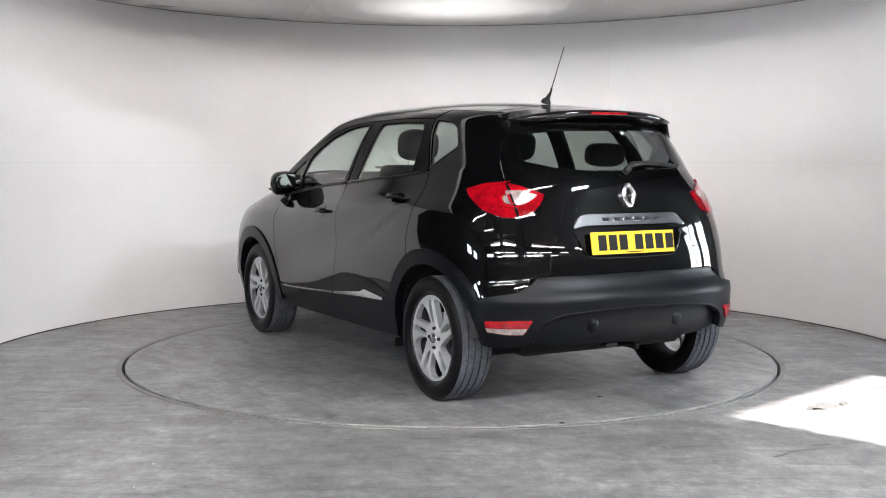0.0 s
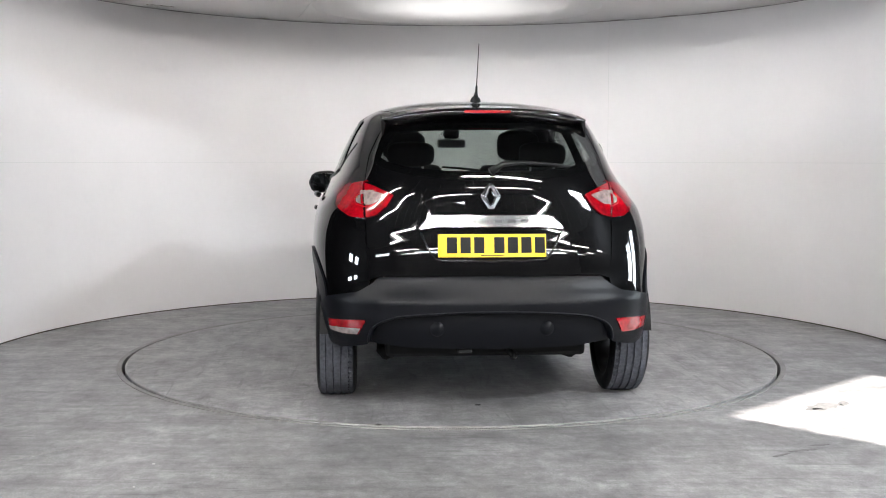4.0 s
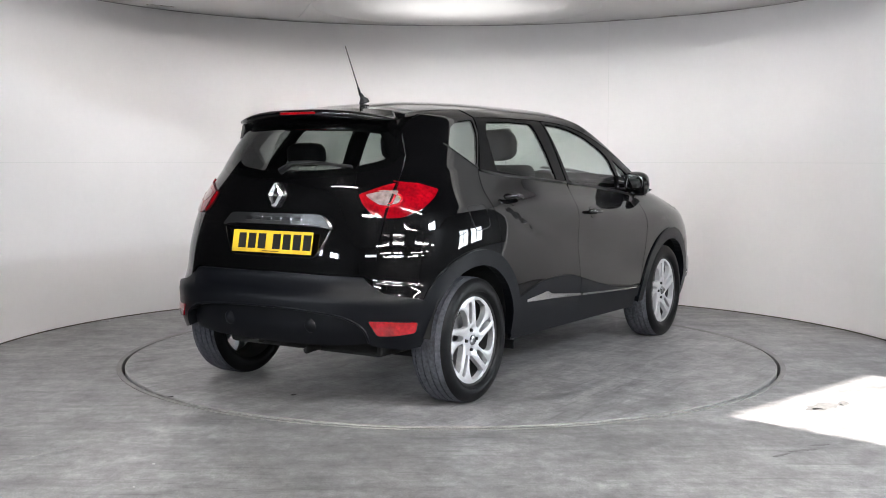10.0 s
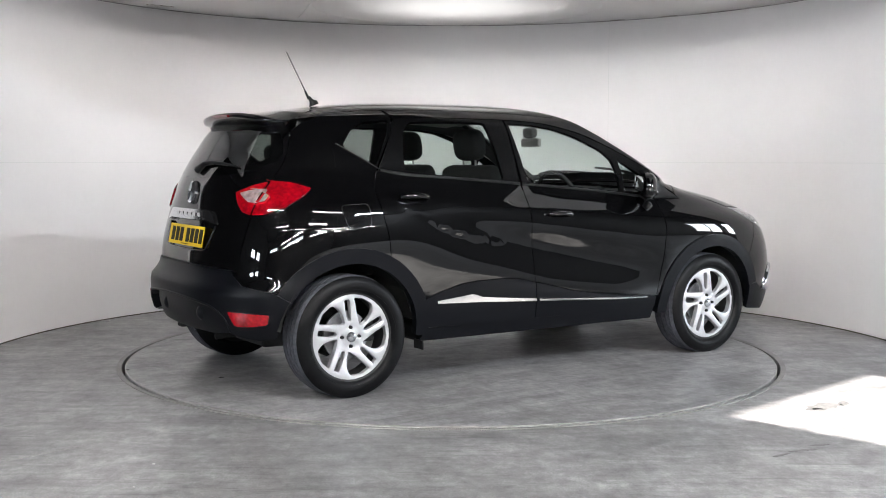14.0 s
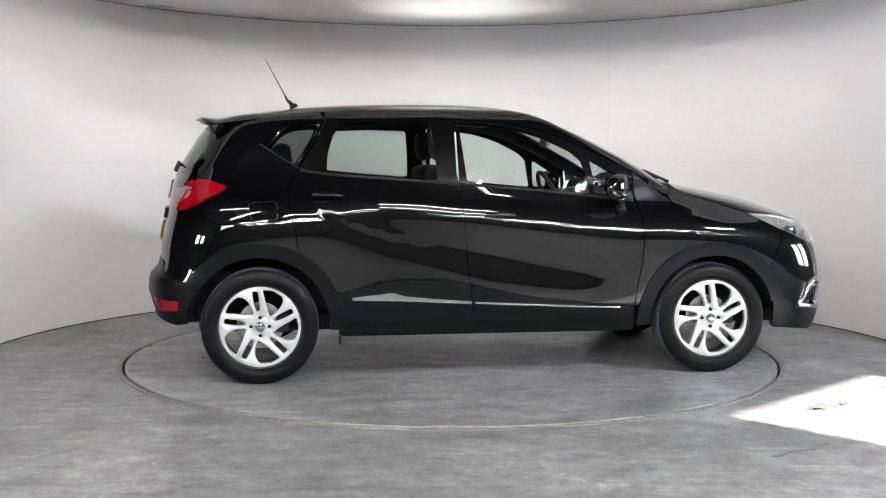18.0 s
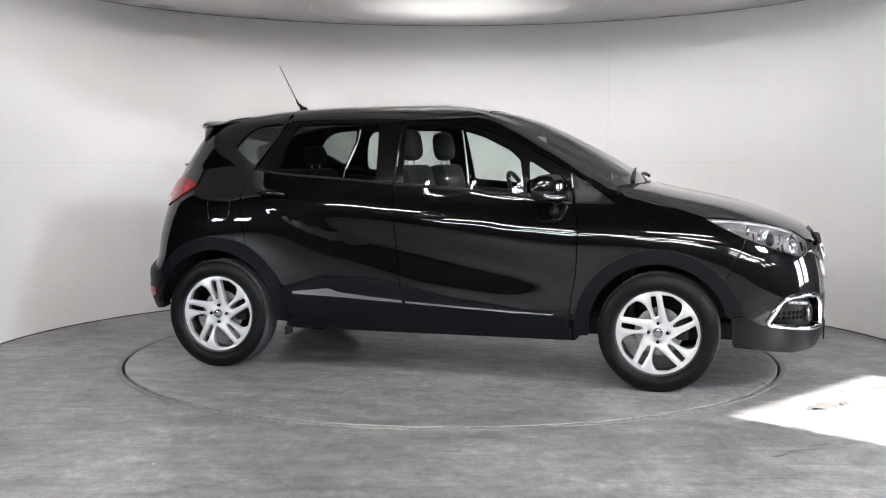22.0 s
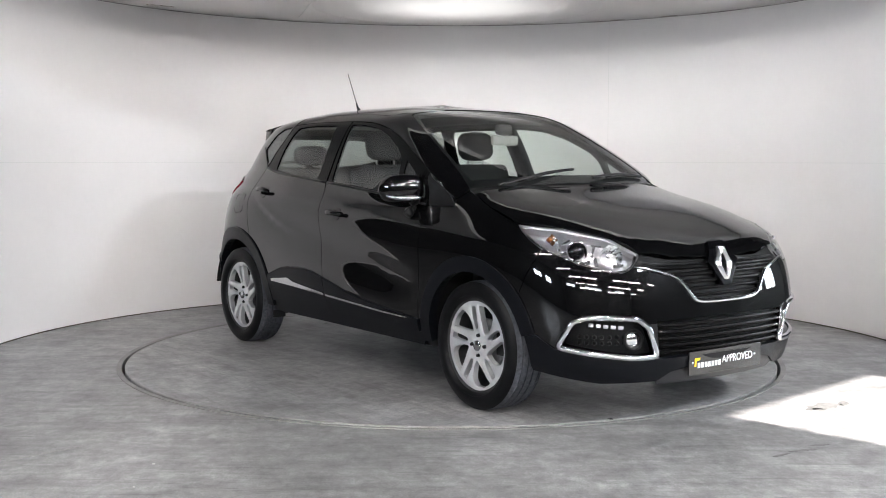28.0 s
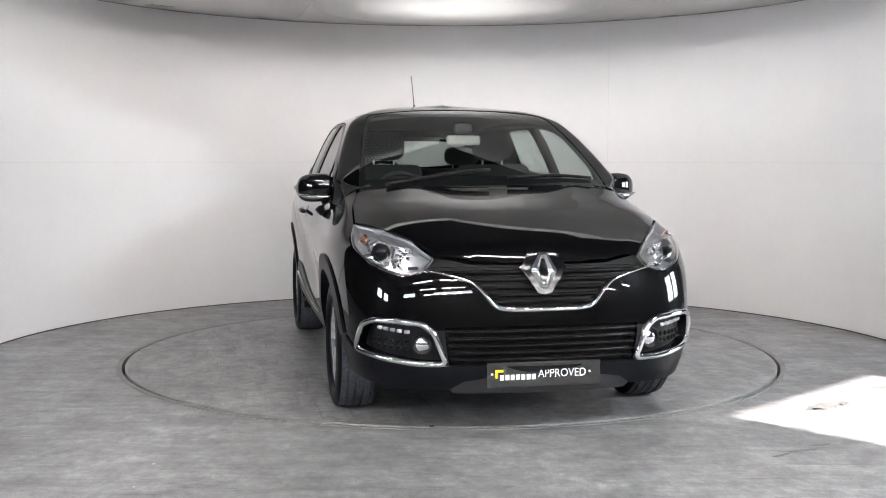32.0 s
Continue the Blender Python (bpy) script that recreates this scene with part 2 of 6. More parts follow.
# curved wall of painted boards, with a joint at board height
def arc_wall(name, a0, a1, r0, r1, z0, z1, mat, n=120):
    v, f = [], []
    for k in range(n + 1):
        a = radians(a0 + (a1 - a0) * k / n)
        for r, z in ((r0, z0), (r0, z1), (r0, z1), (r1, z1), (r1, z1), (r1, z0), (r1, z0), (r0, z0)):      # each side has its own edge points
            v.append((r * math.cos(a), r * math.sin(a), z))
    for k in range(n):
        for j in range(0, 8, 2):
            f.append((k * 8 + j, k * 8 + j + 1, k * 8 + 9 + j, k * 8 + 8 + j))
    m = len(v)
    v += [v[j] for j in (0, 1, 3, 5)] + [v[n * 8 + j] for j in (0, 1, 3, 5)]
    f += [(m, m + 3, m + 2, m + 1), (m + 4, m + 5, m + 6, m + 7)]
    ob = place(name, v, f, mat)
    for p in ob.data.polygons:
        p.use_smooth = abs(p.normal.z) < 0.5
    return ob


BOARD_Z = 1.226
tagged(arc_wall("wall_cove", WALL_FROM, WALL_TO, R_WALL, R_WALL + 0.06, 0.0, CEIL, WHITE), "smooth white curved studio wall", "wall", kind="structure")
# hairline joints between the boards, and the dirty line at the floor
JOINT = material("wall_joint_filler", (0.70, 0.695, 0.69), 0.7)
CEIL_JOINT = material("grey_ceiling_sealant", (0.30, 0.29, 0.28), 0.8, mottled=0.6, mottle_scale=5)
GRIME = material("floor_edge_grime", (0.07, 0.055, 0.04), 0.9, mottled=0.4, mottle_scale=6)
tagged(arc_wall("trim_joint", WALL_FROM + 0.5, WALL_TO - 0.5, R_WALL - 0.0015, R_WALL + 0.01, BOARD_Z - 0.002, BOARD_Z + 0.002, JOINT), "hairline joint between the wall boards", "trim", kind="structure")
for deg in (62.97,):
    half_w = math.degrees(0.0018 / R_WALL)
    tagged(arc_wall("trim_joint", deg - half_w, deg + half_w, R_WALL - 0.0015, R_WALL + 0.01, BOARD_Z + 0.003, CEIL, JOINT, 2), "upright hairline joint between the wall boards", "trim", kind="structure")
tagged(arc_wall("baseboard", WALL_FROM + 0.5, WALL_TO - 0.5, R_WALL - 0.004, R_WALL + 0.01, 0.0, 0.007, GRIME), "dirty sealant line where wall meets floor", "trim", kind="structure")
tagged(arc_wall("trim_ceiling", WALL_FROM + 0.5, WALL_TO - 0.5, R_WALL - 0.003, R_WALL + 0.01, CEIL - 0.006, CEIL - 0.001, CEIL_JOINT), "sealant line where wall meets ceiling", "trim", kind="structure")
# ceiling: half a broad ring over the cove, open above the turntable and to the hall
R_HOLE, M = 0.12, 64
throat = [(R_HOLE - 0.08 * math.sin(radians(a)), CEIL + 0.08 * (1 - math.cos(radians(a)))) for a in range(0, 91, 15)]
rings = throat[::-1] + [(R_WALL + 0.06, CEIL), (R_WALL + 0.06, CEIL + 0.1), (throat[-1][0], CEIL + 0.1)]
J = len(rings)
# the front part out of view is extended to shade the upper wall
turns = [radians(-24 + 228 * k / M) for k in range(M + 1)]
cv = [(r * math.cos(a), r * math.sin(a), z) for a in turns for r, z in rings]
cf = [(k * J + j, (k + 1) * J + j, (k + 1) * J + (j + 1) % J, k * J + (j + 1) % J) for k in range(M) for j in range(J)]
cf += [tuple(range(J)), tuple(M * J + j for j in range(J))[::-1]]
ceiling = place("ceiling", cv, cf, CEIL_MAT)
for q in ceiling.data.polygons:
    q.use_smooth = len(q.vertices) == 4 and q.index % J < len(throat)
tagged(ceiling, "off-white boarded ceiling over the cove, open in the middle", "ceiling", kind="structure")

# a brown damp stain, dirt in the corner and a board joint on the ceiling
DAMP = material("brown_damp_stain", (0.22, 0.19, 0.15), 0.9, mottled=0.5, mottle_scale=12)
for x, y, rx, ry, turn, sd in ((-2.335, 1.73, 0.075, 0.022, 40, 21), (-2.26, 1.80, 0.05, 0.014, 40, 22), (-1.63, 2.56, 0.05, 0.008, 30, 23), (1.45, 2.66, 0.06, 0.006, -28, 24), (1.85, 2.40, 0.07, 0.006, -38, 25)):
    tagged(flat_mark("ceiling_stain", x, y, rx, ry, turn, DAMP, "", CEIL - 0.002, sd, 0.003), "brown damp stain on the white ceiling board", "stain", "ceiling stains")
lo, hi = Vector((-1.05, 1.45, CEIL - 0.0015)), Vector((-1.36, 2.72, CEIL - 0.0015))
side = (hi - lo).cross(Vector((0, 0, 1))).normalized() * 0.004
seam = [lo - side, lo + side, hi + side, hi - side]
tagged(place("trim_seam", seam + [q + Vector((0, 0, 0.003)) for q in seam], [(0, 1, 2, 3), (0, 4, 5, 1), (1, 5, 6, 2), (2, 6, 7, 3), (3, 7, 4, 0)], JOINT), "faint joint between ceiling boards", "trim", kind="structure")

# the bright pool on the ceiling, put in as emission that fades outwards
def glow_patch_material(name, power, radius):
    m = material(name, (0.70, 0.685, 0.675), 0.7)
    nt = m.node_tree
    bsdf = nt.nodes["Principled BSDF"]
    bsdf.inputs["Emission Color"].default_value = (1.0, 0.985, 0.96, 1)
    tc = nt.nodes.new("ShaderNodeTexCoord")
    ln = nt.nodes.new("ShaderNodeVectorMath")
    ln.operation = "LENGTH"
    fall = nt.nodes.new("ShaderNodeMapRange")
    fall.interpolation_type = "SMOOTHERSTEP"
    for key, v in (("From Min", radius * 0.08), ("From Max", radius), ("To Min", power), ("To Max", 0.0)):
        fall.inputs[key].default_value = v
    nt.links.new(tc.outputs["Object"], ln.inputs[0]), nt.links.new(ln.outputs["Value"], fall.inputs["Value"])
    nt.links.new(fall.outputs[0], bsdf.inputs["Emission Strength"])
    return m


GLOW_AT, GLOW_R = (0.05, 1.85), 1.15
ceiling_glow = tagged(new("ceiling_glow"), "round patch of ceiling board whose emission stands in for a pool of light", "ceiling light")
ceiling_glow.location = (*GLOW_AT, CEIL - 0.003)
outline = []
for px, py, pz in ring_verts(GLOW_R, 0, 64):                 # cut off along the ring's inner and outer edges
    d = math.hypot(GLOW_AT[0] + px, GLOW_AT[1] + py)
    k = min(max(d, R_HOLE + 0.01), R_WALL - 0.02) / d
    outline.append(((GLOW_AT[0] + px) * k - GLOW_AT[0], (GLOW_AT[1] + py) * k - GLOW_AT[1], 0))
place("glow_patch", outline, [tuple(range(64))[::-1]], glow_patch_material("glowing_ceiling_board", GLOW_POWER, GLOW_R), parent=ceiling_glow)
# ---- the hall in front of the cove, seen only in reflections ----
# unseen walls and roof, kept near black so the car paint mirrors little
HALL_WALL = material("near_black_hall_wall", (0.02, 0.02, 0.021), 0.8, mottled=0.15, mottle_scale=0.8)
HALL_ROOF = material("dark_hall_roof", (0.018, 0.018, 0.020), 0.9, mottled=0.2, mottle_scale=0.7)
HX, HY0, HY1, HALL_H = 8.5, -12.0, 3.6, 5.2


def boxes_with_holes(name, axis, fixed, thick, u0, u1, v0, v1, holes, mat, label, category):
    """A slab across axis at fixed, from (u0, v0) to (u1, v1), with rectangular openings (u0, u1, v0, v1)."""
    us = sorted({u0, u1, *[h[0] for h in holes], *[h[1] for h in holes]})
    vs = sorted({v0, v1, *[h[2] for h in holes], *[h[3] for h in holes]})
    bm = bmesh.new()
    for a, b in zip(us, us[1:]):
        for c, d in zip(vs, vs[1:]):
            if not any(h[0] <= a and b <= h[1] and h[2] <= c and d <= h[3] for h in holes):
                at, size = [(a + b) / 2, (c + d) / 2], [b - a, d - c]
                at.insert(axis, fixed), size.insert(axis, thick)
                box_bm(size, at, bm=bm)
    return tagged(part(name, bm, mat), label, category, kind="structure")


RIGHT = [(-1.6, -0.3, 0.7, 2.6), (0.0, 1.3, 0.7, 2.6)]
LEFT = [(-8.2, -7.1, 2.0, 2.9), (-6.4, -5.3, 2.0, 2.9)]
BACK = [(-7.2, -4.6, 3.4, 4.0), (-1.9, 1.9, 3.5, 3.9), (4.9, 6.9, 3.5, 3.9)]
boxes_with_holes("wall_right", 0, HX + 0.1, 0.2, HY0, HY1, 0.0, HALL_H, RIGHT, HALL_WALL, "unseen near-black hall wall with tall windows", "wall")
boxes_with_holes("wall_left", 0, -HX - 0.1, 0.2, HY0, HY1, 0.0, HALL_H, LEFT, HALL_WALL, "unseen near-black hall wall with windows", "wall")
boxes_with_holes("wall_front", 1, HY0 - 0.1, 0.2, -HX, HX, 0.0, HALL_H, BACK, HALL_WALL, "unseen near-black hall wall with high windows", "wall")
boxes_with_holes("wall_rear", 1, HY1 + 0.1, 0.2, -HX, HX, 0.0, HALL_H, [], HALL_WALL, "unseen near-black hall wall behind the cove", "wall")
# unseen slabs added outside the window walls only to keep the sun off them
boxes_with_holes("sun_block_front", 2, 4.25, 0.12, -HX - 3.2, HX + 3.2, HY0 - 3.2, HY0 - 0.2, [], HALL_WALL, "unseen dark slab that blocks the sun over the front windows", "eaves")
boxes_with_holes("sun_block_right", 2, 2.95, 0.12, HX + 0.2, HX + 3.2, HY0 - 0.2, HY1, [], HALL_WALL, "unseen dark slab that blocks the sun over the side windows", "eaves")
# made-up roof with one square skylight, turned 45 degrees to the hall, projected back along the sun from the floor
# patch
rise = HALL_H / math.tan(radians(SUN_EL))
c1, c2 = Vector((1.37, -1.79, 0)), Vector((2.44, -0.74, 0))
hole = [c1, c2, c2 + E2 * 1.5, c1 + E2 * 1.5]
hole = [p + E2 * rise + Vector((0, 0, HALL_H)) for p in hole]
edge = [Vector((HX + 0.2, HY0 - 0.2, HALL_H)), Vector((HX + 0.2, HY1 + 0.2, HALL_H)), Vector((-HX - 0.2, HY1 + 0.2, HALL_H)), Vector((-HX - 0.2, HY0 - 0.2, HALL_H))]
pts = [Vector((p.x, p.y)) for p in edge + hole]
vs, es, fs = delaunay_2d_cdt(pts, [(0, 1), (1, 2), (2, 3), (3, 0), (4, 5), (5, 6), (6, 7), (7, 4)], [], 0, 1e-6)[:3]
fs = [f for f in fs if not all(k >= 4 for k in f)]
tagged(place("ceiling_hall", [(p.x, p.y, HALL_H) for p in vs], fs, HALL_ROOF), "unseen dark hall roof, its opening cut to fit the sun patch", "ceiling", kind="structure")
# area lamp added in the opening to brighten the right-hand floor
ld = bpy.data.lights.new("skylight_fill", "AREA")
ld.shape, ld.size, ld.color, ld.energy = "SQUARE", 1.5, (0.86, 0.93, 1.0), SKY_POWER * math.pi * 2.25
at = sum(hole, Vector()) / 4 + Vector((0, 0, 0.12))
skylight = new("skylight_fill", ld)
skylight.matrix_world = Matrix.Translation(at) @ pose(0, 0, 0, 0, 0, 45)
ground_mat = material("pale_yard", (0.35, 0.34, 0.32), 0.9, mottled=0.15, mottle_scale=0.3)
tagged(place("ground", [(-300, -300, -0.14), (300, -300, -0.14), (300, 300, -0.14), (-300, 300, -0.14)], [(0, 1, 2, 3)], ground_mat), "pale paved yard outside the hall", "ground", kind="structure")

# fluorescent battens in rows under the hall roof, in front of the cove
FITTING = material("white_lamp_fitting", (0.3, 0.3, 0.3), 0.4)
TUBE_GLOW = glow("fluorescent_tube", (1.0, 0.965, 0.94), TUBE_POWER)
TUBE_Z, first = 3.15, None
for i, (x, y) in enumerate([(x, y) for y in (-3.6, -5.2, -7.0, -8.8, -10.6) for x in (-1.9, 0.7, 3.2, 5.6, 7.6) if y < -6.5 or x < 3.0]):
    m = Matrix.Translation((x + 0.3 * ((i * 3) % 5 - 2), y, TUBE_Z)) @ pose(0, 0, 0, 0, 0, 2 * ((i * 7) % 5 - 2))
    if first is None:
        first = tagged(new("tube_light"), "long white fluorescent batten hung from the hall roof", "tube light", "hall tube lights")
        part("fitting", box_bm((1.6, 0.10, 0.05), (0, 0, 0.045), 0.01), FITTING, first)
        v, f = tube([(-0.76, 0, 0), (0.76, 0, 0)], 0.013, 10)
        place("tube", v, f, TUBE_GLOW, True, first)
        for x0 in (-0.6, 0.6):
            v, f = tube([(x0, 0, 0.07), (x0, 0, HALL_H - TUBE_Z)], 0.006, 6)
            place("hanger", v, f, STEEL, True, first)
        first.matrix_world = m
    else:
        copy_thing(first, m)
# unseen windows guessed from reflections, with area lamps added to light the cove
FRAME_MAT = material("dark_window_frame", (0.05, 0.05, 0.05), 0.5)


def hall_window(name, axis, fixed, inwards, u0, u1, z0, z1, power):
    ob = tagged(new(name), "unseen hall window with a dark metal frame and an added area lamp", "window", kind="structure")
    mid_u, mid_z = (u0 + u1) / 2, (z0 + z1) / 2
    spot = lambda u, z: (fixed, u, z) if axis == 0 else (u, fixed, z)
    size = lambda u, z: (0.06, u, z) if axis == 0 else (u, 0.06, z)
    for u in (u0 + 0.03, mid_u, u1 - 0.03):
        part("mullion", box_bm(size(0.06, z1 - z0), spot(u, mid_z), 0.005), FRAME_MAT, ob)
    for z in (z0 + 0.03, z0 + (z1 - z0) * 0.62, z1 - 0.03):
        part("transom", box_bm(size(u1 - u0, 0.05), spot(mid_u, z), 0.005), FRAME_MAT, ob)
    ld = bpy.data.lights.new("window_fill", "AREA")
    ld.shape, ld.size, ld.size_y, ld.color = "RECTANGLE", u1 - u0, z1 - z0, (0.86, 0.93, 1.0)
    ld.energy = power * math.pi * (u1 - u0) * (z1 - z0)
    o = new("window_fill", ld)
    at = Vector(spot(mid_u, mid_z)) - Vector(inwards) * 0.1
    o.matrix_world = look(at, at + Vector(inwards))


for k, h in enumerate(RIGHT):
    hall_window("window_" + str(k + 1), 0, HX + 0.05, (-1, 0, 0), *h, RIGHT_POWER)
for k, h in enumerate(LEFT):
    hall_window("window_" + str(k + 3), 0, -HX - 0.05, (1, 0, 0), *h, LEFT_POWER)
for k, h in enumerate(BACK):
    hall_window("window_" + str(k + 5), 1, HY0 - 0.05, (0, 1, 0), *h, FRONT_POWER)
# ---- the car: one smooth master surface, from which every panel is cut ----
from mathutils.bvhtree import BVHTree


def smooth_curve(pairs):
    """A monotone cubic through (place, value) pairs."""
    xs, ys = np.array(pairs, float).T
    d = np.diff(ys) / np.diff(xs)
    s = np.zeros_like(ys)
    s[0], s[-1] = d[0], d[-1]
    for i in range(1, len(xs) - 1):
        if d[i - 1] * d[i] > 0:
            h0, h1 = xs[i] - xs[i - 1], xs[i + 1] - xs[i]
            s[i] = 3 * (h0 + h1) / ((2 * h1 + h0) / d[i - 1] + (h1 + 2 * h0) / d[i])

    def at(v):
        v = np.clip(np.asarray(v, float), xs[0], xs[-1])
        i = np.clip(np.searchsorted(xs, v) - 1, 0, len(xs) - 2)
        h = xs[i + 1] - xs[i]
        t = (v - xs[i]) / h
        return ((1 + 2 * t) * (1 - t) ** 2 * ys[i] + t * (1 - t) ** 2 * h * s[i] + t * t * (3 - 2 * t) * ys[i + 1] + t * t * (t - 1) * h * s[i + 1])
    return at


# side profile on the centre line, half width, and how blunt the ends are, all by height
nose = smooth_curve([(0.17, 3.36), (0.2, 3.43), (0.3, 3.468), (0.45, 3.478), (0.6, 3.468), (0.7, 3.45), (0.8, 3.415), (0.863, 3.37), (0.9, 3.295), (0.935, 3.205),
                     (0.991, 3.023), (1.031, 2.839), (1.056, 2.71), (1.085, 2.57), (1.105, 2.49), (1.125, 2.455), (1.169, 2.395), (1.237, 2.285), (1.337, 2.10), (1.427, 1.918), (1.498, 1.738), (1.544, 1.56), (1.565, 1.38), (1.579, 1.2), (1.588, 1.03), (1.592, 0.86)])
tail = smooth_curve([(0.17, -0.50), (0.25, -0.56), (0.33, -0.62), (0.45, -0.648), (0.55, -0.648), (0.62, -0.615), (0.655, -0.601), (0.68, -0.597), (0.70, -0.595), (0.73, -0.593), (0.78, -0.588), (0.89, -0.566), (1.0, -0.543), (1.1, -0.525),
                     (1.18, -0.495), (1.3, -0.425), (1.44, -0.325), (1.485, -0.26), (1.52, -0.07), (1.556, 0.19), (1.578, 0.47), (1.588, 0.68), (1.592, 0.84)])
girth = smooth_curve([(0.17, 0.78), (0.25, 0.82), (0.35, 0.845), (0.45, 0.866), (0.6, 0.880), (0.7, 0.885), (0.8, 0.888), (0.9, 0.890), (0.95, 0.888), (0.99, 0.879), (1.03, 0.861), (1.06, 0.843), (1.15, 0.80), (1.3, 0.735), (1.42, 0.672),
                      (1.47, 0.635), (1.51, 0.57), (1.545, 0.47), (1.575, 0.28), (1.592, 0.0)])
blunt_front = smooth_curve([(0.17, 12.0), (0.4, 12.4), (0.7, 10.5), (0.8, 9.0), (0.94, 7.0), (1.05, 6.5), (1.10, 10.0), (1.15, 24.0), (1.42, 24.0), (1.5, 14.0), (1.58, 4.0)])
sweep = smooth_curve([(0.17, 0.0), (1.06, 0.0), (1.15, 0.15), (1.42, 0.16), (1.52, 0.08), (1.592, 0.0)])          # how far the screen curves back at its sides
blunt_rear = smooth_curve([(0.17, 12.0), (0.6, 12.5), (1.0, 10.0), (1.2, 10.5), (1.45, 11.0), (1.52, 7.0), (1.58, 4.0)])
MID, SIDE_POWER = 1.2, 2.6


crease = smooth_curve([(-0.2, 1.06), (0.1, 1.05), (0.253, 1.01), (0.378, 0.947), (0.535, 0.877), (0.692, 0.823), (0.898, 0.772), (1.2, 0.705), (1.8, 0.60), (2.2, 0.55)])
shoulder_line = smooth_curve([(-0.4, 1.06), (0.3, 1.05), (0.7, 1.029), (1.01, 0.994), (1.64, 0.882), (2.13, 0.805), (3.0, 0.80)])


def swell(x, z):
    """Sculpture of the flanks: a crease that sweeps down over the doors with a hollow below it, full rear haunch and front wing."""
    g = lambda v, c, s: np.exp(-((v - c) / s) ** 2)
    middle = crease(x) + 0.04
    depth = np.interp(x, [0.1, 0.4, 0.9, 1.3, 1.8, 2.0, 2.2], [0.0, 0.003, 0.008, 0.015, 0.016, 0.010, 0.0])
    edge = 0.004 * np.tanh((z - crease(x)) / 0.012) * g(z, crease(x), 0.05) * g(x, 0.55, 0.30)
    hollow = depth * (0.6 * g(z, middle - 0.23, 0.10) - g(z, middle, 0.10)) + edge
    drop = 0.5 * (1.03 - shoulder_line(x)) * np.interp(z, [0.6, 0.8, 1.02, 1.15], [0, 1, 1, 0])
    shoulder = girth(z + drop) - girth(z)
    return hollow + shoulder + 0.016 * g(x, 0.0, 0.40) * g(z, 0.82, 0.13) + 0.010 * g(x, 2.6, 0.40) * g(z, 0.80, 0.13)


def pinch(x, z):
    """The cabin narrows towards the tail, and a little towards the nose."""
    k = np.interp(z, [0.3, 0.6, 0.9, 1.0, 1.2, 1.32, 1.5], [0.02, 0.03, 0.045, 0.07, 0.175, 0.19, 0.24])
    return 1 - 0.955 * k * np.clip((0.7 - x) / 1.2, 0, 2) ** 1.4


def master_surface(levels=230, steps=320):
    k = np.linspace(0, 1, levels)
    zs = 0.17 + 1.422 * (1 - (1 - k) ** 1.7)
    fine = np.concatenate([1 - np.geomspace(1.0, 1e-9, 500)])
    grid = []
    for z in zs:
        w, xf, xr, mf, mr = (float(c(z)) for c in (girth, nose, tail, blunt_front, blunt_rear))
        yr = w * (1 - fine ** mr) ** (1 / SIDE_POWER)
        yf = w * (1 - fine ** mf) ** (1 / SIDE_POWER)
        x = np.concatenate([MID + (xr - MID) * fine[::-1], MID + (xf - MID) * fine[1:]])
        y = np.concatenate([yr[::-1], yf[1:]])
        x, y = np.concatenate([[xr], x, [xf]]), np.concatenate([[0], y, [0]])
        y = y * pinch(x, z)
        y = y + swell(x, z) * (y / max(w, 1e-6)) ** 4
        x = x - float(sweep(z)) * (y / max(w, 1e-6)) ** 2 * np.clip((x - MID) / max(xf - MID, 1e-6), 0, 1) ** 4
        s = np.concatenate([[0], np.cumsum(np.hypot(np.diff(x), np.diff(y)))])
        at = np.linspace(0, s[-1], steps)
        grid.append(np.stack([np.interp(at, s, x), -np.interp(at, s, y), np.full(steps, z)], -1))
    return np.array(grid)


GRID = master_surface()
L, S = GRID.shape[:2]
du, dv = np.gradient(GRID, axis=1), np.gradient(GRID, axis=0)
NORM = np.cross(du, dv)
NORM /= np.linalg.norm(NORM, axis=-1, keepdims=True) + 1e-12
NORM[-3:] = (0, 0, 1)
VERTS = [Vector(p) for p in GRID.reshape(-1, 3)]
NORMS = [Vector(p) for p in NORM.reshape(-1, 3)]
FACES, half_count = [], len(VERTS)
for i in range(L - 1):
    for j in range(S - 1):
        a = i * S + j
        FACES += [(a, a + 1, a + S + 1), (a, a + S + 1, a + S)]
FACES += [(a + half_count, c + half_count, b + half_count) for a, b, c in FACES]
VERTS += [Vector((p.x, -p.y, p.z)) for p in VERTS]
NORMS += [Vector((p.x, -p.y, p.z)) for p in NORMS]
MASTER = BVHTree.FromPolygons(VERTS, FACES)


def normal_at(i, p):
    a, b, c = (VERTS[k] for k in FACES[i])
    e, f, g = b - a, c - a, p - a
    d00, d01, d11, d20, d21 = e.dot(e), e.dot(f), f.dot(f), g.dot(e), g.dot(f)
    q = d00 * d11 - d01 * d01
    if abs(q) < 1e-16:
        return NORMS[FACES[i][0]]
    v, w = (d11 * d20 - d01 * d21) / q, (d00 * d21 - d01 * d20) / q
    n0, n1, n2 = (NORMS[k] for k in FACES[i])
    return (n0 * (1 - v - w) + n1 * v + n2 * w).normalized()


